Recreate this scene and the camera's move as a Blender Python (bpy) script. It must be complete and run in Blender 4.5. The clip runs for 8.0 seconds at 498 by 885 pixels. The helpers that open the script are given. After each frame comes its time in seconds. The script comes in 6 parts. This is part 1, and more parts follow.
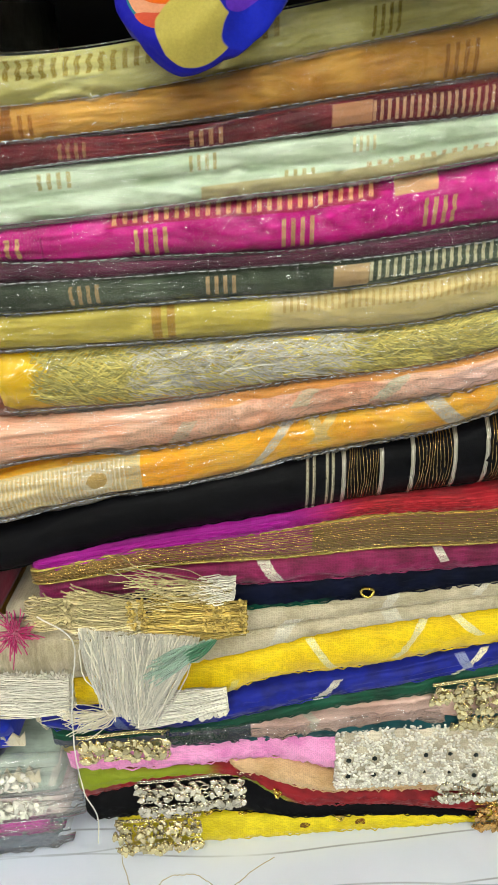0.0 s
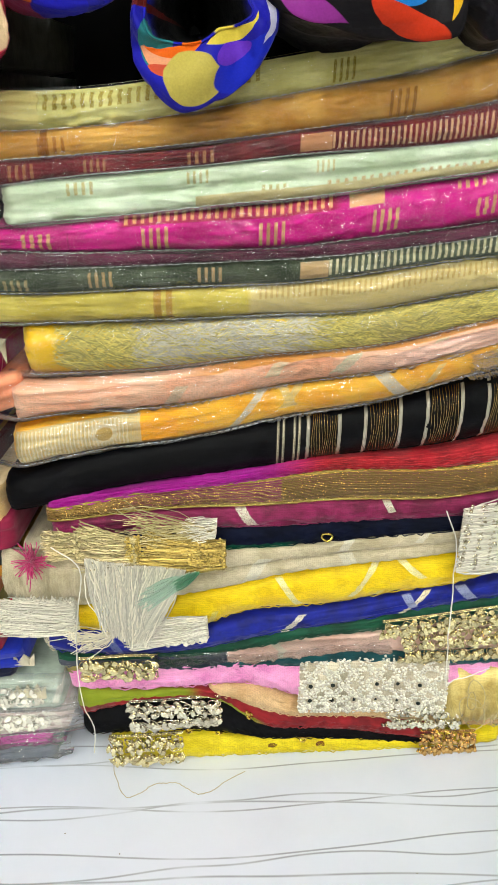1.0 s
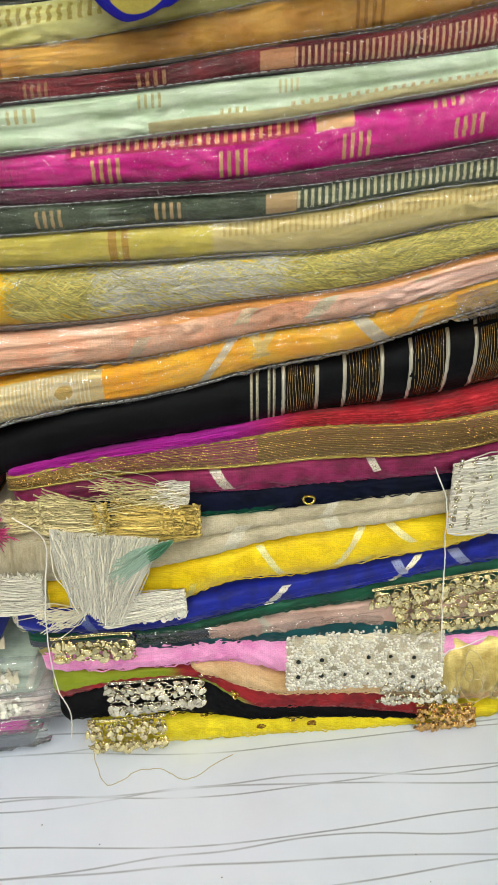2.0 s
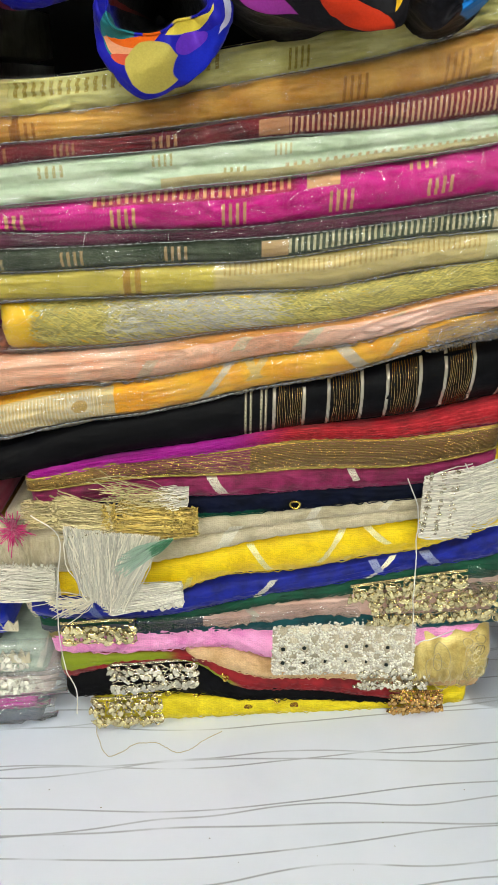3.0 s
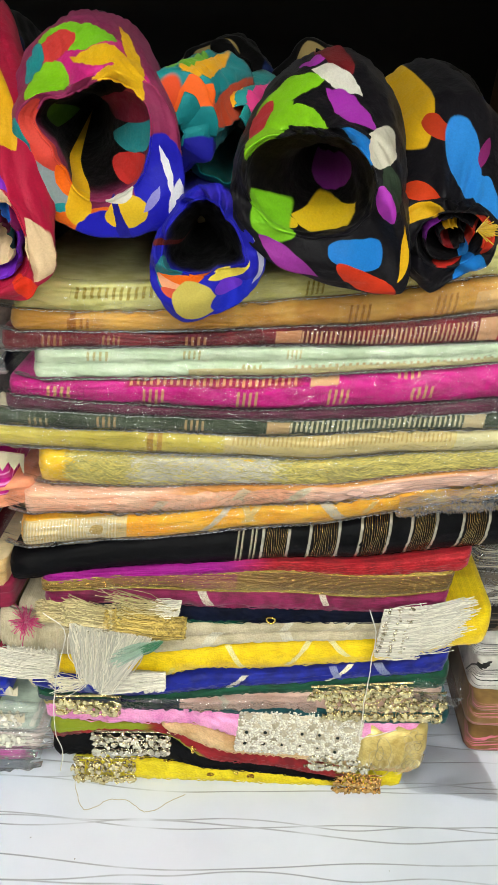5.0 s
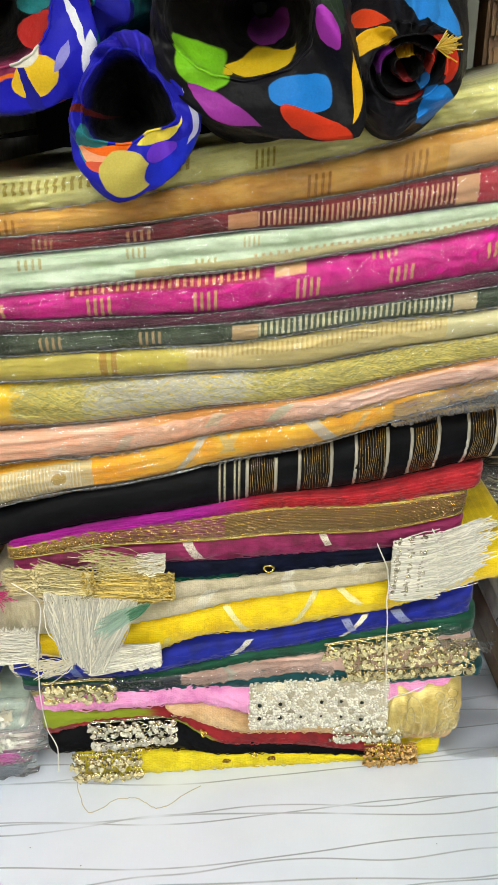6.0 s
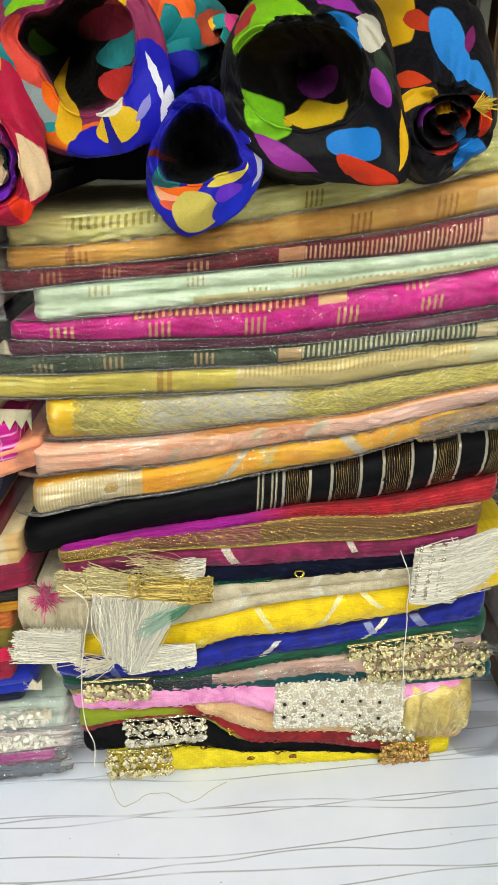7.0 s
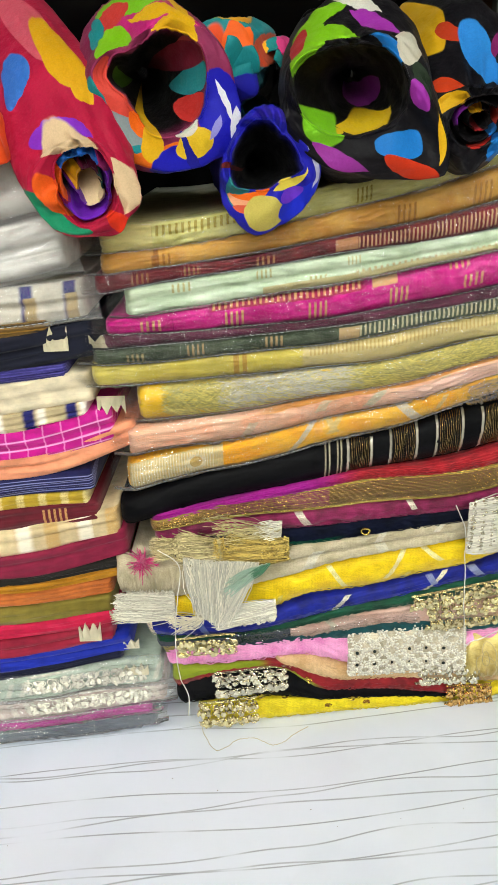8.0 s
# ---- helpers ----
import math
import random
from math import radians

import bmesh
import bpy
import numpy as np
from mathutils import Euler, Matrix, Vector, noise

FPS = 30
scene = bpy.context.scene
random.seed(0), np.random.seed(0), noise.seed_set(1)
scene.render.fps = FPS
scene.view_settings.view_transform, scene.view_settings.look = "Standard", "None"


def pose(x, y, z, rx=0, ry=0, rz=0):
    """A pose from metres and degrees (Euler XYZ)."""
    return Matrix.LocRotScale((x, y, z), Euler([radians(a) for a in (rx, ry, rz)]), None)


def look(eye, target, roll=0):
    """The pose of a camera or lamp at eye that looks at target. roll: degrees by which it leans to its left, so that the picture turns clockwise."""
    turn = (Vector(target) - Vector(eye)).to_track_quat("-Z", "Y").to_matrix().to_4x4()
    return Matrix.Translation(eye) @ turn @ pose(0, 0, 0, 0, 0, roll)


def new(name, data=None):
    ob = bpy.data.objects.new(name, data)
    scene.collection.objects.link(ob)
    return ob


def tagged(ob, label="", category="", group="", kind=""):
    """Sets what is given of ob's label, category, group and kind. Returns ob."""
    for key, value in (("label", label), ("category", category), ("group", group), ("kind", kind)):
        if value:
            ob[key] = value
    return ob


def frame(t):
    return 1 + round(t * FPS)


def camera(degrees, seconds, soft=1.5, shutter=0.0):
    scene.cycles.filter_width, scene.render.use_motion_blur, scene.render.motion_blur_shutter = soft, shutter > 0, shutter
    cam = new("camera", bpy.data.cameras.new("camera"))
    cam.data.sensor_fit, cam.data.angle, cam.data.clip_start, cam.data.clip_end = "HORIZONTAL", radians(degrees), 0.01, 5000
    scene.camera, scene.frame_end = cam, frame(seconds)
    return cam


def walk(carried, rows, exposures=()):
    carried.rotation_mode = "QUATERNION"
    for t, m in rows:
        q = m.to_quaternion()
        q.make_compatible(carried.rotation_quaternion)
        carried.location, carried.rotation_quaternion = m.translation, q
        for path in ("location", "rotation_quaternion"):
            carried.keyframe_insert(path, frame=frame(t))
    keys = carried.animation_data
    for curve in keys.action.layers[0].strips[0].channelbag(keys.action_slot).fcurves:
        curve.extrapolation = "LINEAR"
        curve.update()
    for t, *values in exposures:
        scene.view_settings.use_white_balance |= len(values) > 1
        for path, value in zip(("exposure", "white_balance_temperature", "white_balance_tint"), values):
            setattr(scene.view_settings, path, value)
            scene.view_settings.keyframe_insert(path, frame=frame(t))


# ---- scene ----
cam = camera(32.2, 8.0)
PATH = [
    (0, (-0.011, -0.489, 0.524), (-0.056, 1.366, -0.221), -0.4),
    (0.5, (-0.011, -0.585, 0.562), (-0.069, 1.269, -0.185), 0.2),
    (1, (-0.001, -0.592, 0.541), (-0.027, 1.262, -0.209), 1.3),
    (2.3, (0.016, -0.561, 0.499), (-0.004, 1.288, -0.263), -0.7),
    (2.5, (0.005, -0.58, 0.511), (-0.007, 1.264, -0.263), -0.4),
    (3, (0.018, -0.624, 0.543), (0.005, 1.218, -0.236), 1.0),
    (3.5, (-0.008, -0.646, 0.576), (-0.025, 1.198, -0.198), 3.1),
    (4, (-0.047, -0.682, 0.633), (-0.05, 1.16, -0.147), 4.8),
    (4.5, (-0.073, -0.692, 0.679), (-0.053, 1.145, -0.112), 6.9),
    (5, (-0.004, -0.668, 0.694), (0.034, 1.159, -0.12), 7.8),
    (5.2, (0.025, -0.666, 0.660), (0.050, 1.164, -0.146), 5.3),
    (6.3, (0.030, -0.625, 0.584), (0.045, 1.245, -0.124), 0.7),
    (6.5, (0.012, -0.642, 0.589), (0.071, 1.232, -0.106), 1.6),
    (7, (-0.019, -0.685, 0.597), (0.043, 1.194, -0.086), 2.1),
    (7.5, (-0.034, -0.719, 0.599), (-0.032, 1.163, -0.076), 1.2),
    (8, (-0.046, -0.771, 0.609), (-0.076, 1.104, -0.086), -2.1),
]
EXPOSURES = [(0, -0.25), (0.5, -0.1), (1, -0.1), (2.5, -0.34), (3, -0.26), (3.5, -0.15), (4, -0.12), (5, -0.1), (6.5, -0.1), (8, -0.14)]
walk(cam, [(t, look(eye, target, roll)) for t, eye, target, roll in PATH], EXPOSURES)

# ---- light ----
world = bpy.data.worlds.new("world")
scene.world = world
world.use_nodes = True
world.node_tree.nodes["Background"].inputs[0].default_value = (0.9, 0.95, 1.0, 1)
world.node_tree.nodes["Background"].inputs[1].default_value = 0.05
PANEL_POWER = 26.5


# ---- small helpers ----
def rgb(code):
    vals = [int(code[i:i + 2], 16) / 255 for i in (0, 2, 4)]
    return tuple(v / 12.92 if v <= 0.04045 else ((v + 0.055) / 1.055) ** 2.4 for v in vals) + (1.0,)


def smooth_curve(vals, u):
    """Catmull-Rom through evenly spaced values."""
    v = np.asarray(vals, float)
    v = np.r_[2 * v[0] - v[1], v, 2 * v[-1] - v[-2]]
    n = len(vals) - 1
    s = np.clip(np.asarray(u, float), 0, 1) * n
    i = np.clip(s.astype(int), 0, n - 1)
    f = s - i
    a, b, c, d = v[i], v[i + 1], v[i + 2], v[i + 3]
    return b + 0.5 * f * (c - a + f * (2 * a - 5 * b + 4 * c - d + f * (3 * (b - c) + d - a)))


def wob(rng, count, low, high):
    """A smooth random function of two arguments, about -1 to 1."""
    fr = rng.uniform(low, high, (count, 2)) * rng.choice([-1, 1], (count, 2))
    ph = rng.uniform(0, 6.28, count)
    return lambda a, b: sum(np.sin(f[0] * a + f[1] * b + p) for f, p in zip(fr, ph)) / math.sqrt(count)


def mesh_of(name, verts, faces, uvs=None, smooth=True):
    me = bpy.data.meshes.new(name)
    me.from_pydata(np.asarray(verts, float).reshape(-1, 3).tolist(), [], faces if isinstance(faces, list) else np.asarray(faces).tolist())
    if smooth:
        me.polygons.foreach_set("use_smooth", [True] * len(me.polygons))
    if uvs is not None:
        loops = np.empty(len(me.loops), int)
        me.loops.foreach_get("vertex_index", loops)
        me.uv_layers.new(name="m").data.foreach_set("uv", np.asarray(uvs, float).reshape(-1, 2)[loops].ravel())
    me.update()
    return me


def part(name, me, material, parent, label=""):
    if isinstance(me, bmesh.types.BMesh):
        bm, me = me, bpy.data.meshes.new(name)
        bm.to_mesh(me)
        bm.free()
    ob = new(name, me)
    if material and not me.materials:
        me.materials.append(material)
    ob.parent = parent
    return tagged(ob, label)


def grid_faces(nu, nv, wrap=False):
    i, j = np.meshgrid(np.arange(nu - 1), np.arange(nv if wrap else nv - 1), indexing="ij")
    k = (j + 1) % nv
    return np.stack([i * nv + j, (i + 1) * nv + j, (i + 1) * nv + k, i * nv + k], -1).reshape(-1, 4)


def strands(paths, radius, sides=3):
    """Thin tubes along polylines, paths of shape (count, points, 3)."""
    p = np.asarray(paths, float)
    n, k, _ = p.shape
    t = np.gradient(p, axis=1)
    t /= np.linalg.norm(t, axis=2, keepdims=True) + 1e-9
    a = np.cross(t, np.array([0.31, 0.9, 0.17]))
    a /= np.linalg.norm(a, axis=2, keepdims=True) + 1e-9
    b = np.cross(t, a)
    ang = np.arange(sides) * 2 * math.pi / sides
    r = np.broadcast_to(np.asarray(radius, float), (n,)).reshape(n, 1, 1, 1)
    ring = p[:, :, None] + r * (a[:, :, None] * np.cos(ang)[None, None, :, None] + b[:, :, None] * np.sin(ang)[None, None, :, None])
    one = grid_faces(k, sides, True)
    faces = (np.arange(n)[:, None, None] * k * sides + one[None]).reshape(-1, 4)
    return ring.reshape(-1, 3), faces


def box_mesh(name, size, at=(0, 0, 0), bevel=0.002, segments=2):
    bm = bmesh.new()
    bmesh.ops.create_cube(bm, size=1, matrix=Matrix.Translation(at) @ Matrix.Diagonal((*size, 1)))
    if bevel:
        bmesh.ops.bevel(bm, geom=bm.edges[:], offset=bevel, segments=segments, affect="EDGES")
    return bm


# ---- materials ----
class Nodes:
    def __init__(self, name):
        self.mat = bpy.data.materials.new(name)
        self.mat.use_nodes = True
        self.tree = self.mat.node_tree
        self.bsdf = self.tree.nodes["Principled BSDF"]
        self.out = self.tree.nodes["Material Output"]
        self.xy = None

    def add(self, kind, **sets):
        n = self.tree.nodes.new(kind)
        for key, value in sets.items():
            setattr(n, key, value)
        return n

    def put(self, socket, value):
        if isinstance(value, bpy.types.NodeSocket):
            self.tree.links.new(value, socket)
        else:
            socket.default_value = value

    def math(self, op, a, b=0.0, c=0.0):
        n = self.add("ShaderNodeMath", operation=op)
        for s, v in zip(n.inputs, (a, b, c)):
            self.put(s, v)
        return n.outputs[0]

    def step(self, a, lo, hi):
        n = self.add("ShaderNodeMapRange", interpolation_type="SMOOTHSTEP")
        self.put(n.inputs[0], a)
        self.put(n.inputs[1], lo)
        self.put(n.inputs[2], hi)
        return n.outputs[0]

    def uv(self, warp=0.0, scale=30.0):
        n = self.add("ShaderNodeUVMap", uv_map="m")
        vec = n.outputs[0]
        if warp:
            t = self.add("ShaderNodeTexNoise")
            t.inputs["Scale"].default_value = scale
            self.put(t.inputs["Vector"], vec)
            s = self.add("ShaderNodeVectorMath", operation="MULTIPLY_ADD")
            self.put(s.inputs[0], t.outputs["Color"])
            s.inputs[1].default_value = (warp, warp, 0)
            a = self.add("ShaderNodeVectorMath", operation="SUBTRACT")
            self.put(a.inputs[0], vec)
            a.inputs[1].default_value = (warp / 2, warp / 2, 0)
            self.put(s.inputs[2], a.outputs[0])
            vec = s.outputs[0]
        sep = self.add("ShaderNodeSeparateXYZ")
        self.put(sep.inputs[0], vec)
        self.vec = vec
        return sep.outputs[0], sep.outputs[1]

    def noise(self, scale, detail=3.0, rough=0.55, stretch=(1, 1, 1), source="Object"):
        tc = self.add("ShaderNodeTexCoord")
        m = self.add("ShaderNodeMapping")
        m.inputs["Scale"].default_value = stretch
        self.put(m.inputs[0], tc.outputs[source])
        n = self.add("ShaderNodeTexNoise")
        n.inputs["Scale"].default_value, n.inputs["Detail"].default_value, n.inputs["Roughness"].default_value = scale, detail, rough
        self.put(n.inputs["Vector"], m.outputs[0])
        return n.outputs["Fac"]

    def mix(self, fac, a, b, blend="MIX"):
        n = self.add("ShaderNodeMix", data_type="RGBA", blend_type=blend)
        self.put(n.inputs[0], fac)
        self.put(n.inputs[6], a)
        self.put(n.inputs[7], b)
        return n.outputs[2]

    def bump(self, height, strength, distance=0.001, below=None):
        n = self.add("ShaderNodeBump")
        n.inputs["Strength"].default_value, n.inputs["Distance"].default_value = strength, distance
        self.put(n.inputs["Height"], height)
        if below is not None:
            self.put(n.inputs["Normal"], below)
        return n.outputs[0]

    # masks over u (metres along the front) and v (0 at the top of the fold, 1 at its foot)
    def inside(self, a, lo, hi, soft):
        return self.math("MULTIPLY", self.step(a, lo - soft, lo + soft), self.step(a, hi + soft, hi - soft))

    def box(self, u, v, u0, u1, v0=-9.0, v1=9.0, soft=0.0004):
        return self.math("MULTIPLY", self.inside(u, u0, u1, soft), self.inside(v, v0, v1, 0.02))

    def bars(self, u, v, u0, u1, count, duty=0.5, v0=-9.0, v1=9.0, lean=0.0):
        s = self.math("ADD", u, self.math("MULTIPLY", v, lean)) if lean else u
        w = (u1 - u0) / count
        f = self.math("FRACT", self.math("DIVIDE", self.math("SUBTRACT", s, u0), w))
        return self.math("MULTIPLY", self.box(s, v, u0, u1 - w * (1 - duty) + 0.0005, v0, v1), self.inside(f, 0.06, duty, 0.06))

    def oval(self, u, v, cu, cv, ru, rv, turn=0.0, soft=0.05):
        m = self.add("ShaderNodeMapping", vector_type="TEXTURE")
        m.inputs["Location"].default_value, m.inputs["Rotation"].default_value = (cu, cv, 0), (0, 0, radians(turn))
        m.inputs["Scale"].default_value = (ru, rv, 1)
        self.put(m.inputs[0], self.vec)
        n = self.add("ShaderNodeVectorMath", operation="LENGTH")
        self.put(n.inputs[0], m.outputs[0])
        d = n.outputs["Value"]
        return self.step(d, 1 + soft / 2, 1 - soft / 2)


def fabric(name, colour, other=None, rough=0.75, weave=0.0006, net=0.0, sheen=0.15, prints=(), slub=0.25, threads=None, warp=0.0, shine=0.0, spec=0.22):
    """Cloth: a base colour with blotches and weave, and prints laid over it as (kind, arguments, colour, metal)."""
    k = Nodes(name)
    u, v = k.uv(warp)
    base, dark = rgb(colour), rgb(other or colour)
    if not other:
        dark = tuple(c * 0.72 for c in base[:3]) + (1,)
    col = k.mix(k.step(k.noise(55, 4), 0.35, 0.7), base, dark)
    metal = 0.0
    if shine:
        metal = shine
    if threads:
        tone, pitch, share = threads
        f = k.math("FRACT", k.math("DIVIDE", k.math("ADD", v, k.math("MULTIPLY", k.noise(70, 2), 0.25 * pitch)), pitch))
        m = k.math("MULTIPLY", k.inside(f, 0.1, share, 0.08), k.step(k.noise(900, 2, stretch=(0.25, 1, 1)), 0.3, 0.55))
        col, metal = k.mix(m, col, rgb(tone)), k.math("MULTIPLY", m, 0.8)
    for kind, args, tone, gold in prints:
        m = {"box": k.box, "bars": k.bars, "oval": k.oval}[kind](u, v, *args)
        if gold:
            m = k.math("MULTIPLY", m, k.step(k.noise(1400, 1), 0.25, 0.5))
        col = k.mix(m, col, rgb(tone))
        if gold:
            metal = k.math("MAXIMUM", metal, k.math("MULTIPLY", m, gold)) if not isinstance(metal, float) or metal else k.math("MULTIPLY", m, gold)
    tc = k.add("ShaderNodeTexCoord")
    if net:
        # hexagonal holes of a tulle
        vor = k.add("ShaderNodeTexVoronoi", feature="DISTANCE_TO_EDGE")
        vor.inputs["Scale"].default_value, vor.inputs["Randomness"].default_value = 1 / net, 0.35
        k.put(vor.inputs["Vector"], tc.outputs["Object"])
        h = k.step(vor.outputs[0], 0.02, 0.2)
        col = k.mix(k.math("MULTIPLY", h, 0.55), col, k.mix(0.4, col, (0, 0, 0, 1)))
        height = k.math("SUBTRACT", 1.0, h)
    else:
        wave = k.add("ShaderNodeTexVoronoi")
        wave.inputs["Scale"].default_value = 1 / weave
        k.put(wave.inputs["Vector"], tc.outputs["Object"])
        height = wave.outputs[0]
    col = k.mix(k.math("MULTIPLY", k.step(k.noise(600, 2, stretch=(0.15, 1, 1)), 0.5, 0.8), slub), col, k.mix(0.5, col, (0, 0, 0, 1)))
    k.put(k.bsdf.inputs["Base Color"], col)
    k.put(k.bsdf.inputs["Metallic"], metal)
    k.bsdf.inputs["Roughness"].default_value = rough
    k.bsdf.inputs["Sheen Weight"].default_value = sheen
    k.bsdf.inputs["Specular IOR Level"].default_value = spec
    fine = k.bump(height, 0.2, 0.0002)
    k.put(k.bsdf.inputs["Normal"], k.bump(k.noise(70, 3, stretch=(0.4, 1, 1)), 0.35, 0.002, fine))
    return k.mat


def metal_thread(name, colour, rough=0.32, spread=0.35, metal=0.5):
    k = Nodes(name)
    g = k.add("ShaderNodeNewGeometry")
    c = rgb(colour)
    d = tuple(x * (1 - spread) for x in c[:3]) + (1,)
    k.put(k.bsdf.inputs["Base Color"], k.mix(g.outputs["Random Per Island"], c, d))
    k.bsdf.inputs["Metallic"].default_value = metal
    k.bsdf.inputs["Roughness"].default_value = rough
    k.put(k.bsdf.inputs["Normal"], k.bump(k.noise(1500, 2), 0.4, 0.0004))
    return k.mat


def yarn(name, colour, rough=0.6, spread=0.3):
    k = Nodes(name)
    g = k.add("ShaderNodeNewGeometry")
    c = rgb(colour)
    k.put(k.bsdf.inputs["Base Color"], k.mix(g.outputs["Random Per Island"], c, tuple(x * (1 - spread) for x in c[:3]) + (1,)))
    k.bsdf.inputs["Roughness"].default_value = rough
    k.bsdf.inputs["Sheen Weight"].default_value = 0.3
    return k.mat


def film_plastic(name, haze=0.005, crinkle=0.2, even=False, scale=11.0):
    """Thin clear film: see-through, glossy along its creases, a little milky where it is creased or welded."""
    k = Nodes(name)
    k.tree.nodes.remove(k.bsdf)
    crease = k.math("ABSOLUTE", k.math("SUBTRACT", k.noise(scale, 3, 0.5, (0.35, 1, 1.3)), 0.5))
    patch = k.step(k.noise(scale * 0.6, 2), 0.4, 0.65)
    fine = k.bump(k.noise(30, 2, 0.5, (0.3, 1, 1.2)), 0.14, 0.005)
    nrm = k.bump(k.math("POWER", crease, 0.7), crinkle, 0.016, fine)
    clear, gloss, milk = k.add("ShaderNodeBsdfTransparent"), k.add("ShaderNodeBsdfGlossy"), k.add("ShaderNodeBsdfDiffuse")
    clear.inputs[0].default_value = (0.98, 0.98, 0.98, 1)
    gloss.inputs["Roughness"].default_value = 0.085
    milk.inputs[0].default_value = (0.85, 0.85, 0.86, 1)
    fres = k.add("ShaderNodeFresnel")
    fres.inputs[0].default_value = 1.5
    k.put(gloss.inputs["Normal"], nrm)
    m1, m2 = k.add("ShaderNodeMixShader"), k.add("ShaderNodeMixShader")
    k.put(m1.inputs[0], haze if even else k.math("ADD", haze, k.math("MULTIPLY", patch, haze * 2.5)))
    k.put(m1.inputs[1], clear.outputs[0])
    k.put(m1.inputs[2], milk.outputs[0])
    k.put(m2.inputs[0], k.math("MINIMUM", k.math("MULTIPLY", fres.outputs[0], 1.1), 0.8))
    k.put(m2.inputs[1], m1.outputs[0])
    k.put(m2.inputs[2], gloss.outputs[0])
    k.put(k.out.inputs[0], m2.outputs[0])
    return k.mat


def plain(name, colour, rough=0.6, metal=0.0, bump=0.2, scale=60.0, vary=0.25):
    k = Nodes(name)
    c = rgb(colour)
    k.put(k.bsdf.inputs["Base Color"], k.mix(k.step(k.noise(scale * 0.3, 4), 0.3, 0.75), c, tuple(x * (1 - vary) for x in c[:3]) + (1,)))
    k.bsdf.inputs["Roughness"].default_value, k.bsdf.inputs["Metallic"].default_value = rough, metal
    k.put(k.bsdf.inputs["Normal"], k.bump(k.noise(scale, 4), bump, 0.001))
    return k.mat


PLASTIC = film_plastic("clear_plastic_film")
SEAM = film_plastic("welded_seam_film", 0.12, 0.08, True)
PLASTIC_MILKY = film_plastic("milky_plastic_film", 0.04, 0.4)
GOLD = metal_thread("gold_thread", "F6D878", 0.24, 0.75, 0.55)
PALE_GOLD = metal_thread("pale_gold_thread", "FFEEB4", 0.24, 0.65, 0.45)
SILVER = metal_thread("silver_gold_lace", "FFFAEA", 0.26, 0.4, 0.15)
SILK_FRINGE = yarn("cream_silk_fringe", "F6ECD2", 0.4)
WELD = plain("white_weld", "CFCFD2", 0.35)
THREAD = yarn("white_cotton_thread", "EEEAE0", 0.8)

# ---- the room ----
# near-black boards carry the darkness of the space behind the stacks in their colour
DARK = plain("shade_black_board", "060505", 0.95)
WALL = plain("painted_wall", "D8D4CC", 0.8)
FLOOR = plain("grey_floor_tile", "9A948A", 0.4)


def slab(name, size, at, mat, label, kind="structure", category=""):
    ob = part(name, box_mesh(name, size, bevel=0.003), mat, None)
    ob.location = at
    return tagged(ob, label, category or name.split("_")[0], "", kind)


slab("floor", (6, 11, 0.1), (0, -4.0, -0.95), FLOOR, "plain grey shop floor")
slab("wall_south", (6, 0.1, 3.6), (0, -9.55, 0.9), WALL, "off-white painted shop wall")
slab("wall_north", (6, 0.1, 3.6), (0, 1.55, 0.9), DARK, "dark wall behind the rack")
slab("wall_east", (0.1, 11, 3.6), (3.05, -4.0, 0.9), WALL, "off-white painted shop wall")
slab("wall_west", (0.1, 11, 3.6), (-3.05, -4.0, 0.9), WALL, "off-white painted shop wall")
slab("ceiling", (6, 11, 0.1), (0, -4.0, 2.75), WALL, "plain white shop ceiling")


def emitter(name, strength):
    k = Nodes(name)
    k.bsdf.inputs["Base Color"].default_value = (0.9, 0.9, 0.9, 1)
    k.bsdf.inputs["Emission Color"].default_value = (0.97, 1.0, 0.935, 1)
    k.bsdf.inputs["Emission Strength"].default_value = strength
    return k.mat


LAMP = emitter("led_diffuser", PANEL_POWER)
LAMP_RIM = plain("lamp_rim", "E8E8E8", 0.4)


def unseen_ceiling_light(x, y, w=0.6, d=0.6):
    ob = tagged(new("unseen_ceiling_light"), "unseen square white LED panel, added to light the stacks", "light", "ceiling lights")
    ob.location = (x, y, 2.69)
    part("diffuser", box_mesh("diffuser", (w, d, 0.01), (0, 0, -0.012), 0), LAMP, ob, "glowing white diffuser")
    part("frame", box_mesh("frame", (w + 0.05, d + 0.05, 0.02), (0, 0, 0.004), 0.002), LAMP_RIM, ob)
    return ob


# panels all out of view; rows beyond y = -3.5 added for highlights on the film
for lx in (-1.2, 0.0, 1.2):
    for ly in (-2.2, -3.5, -4.8, -6.1, -7.4):
        unseen_ceiling_light(lx, ly)

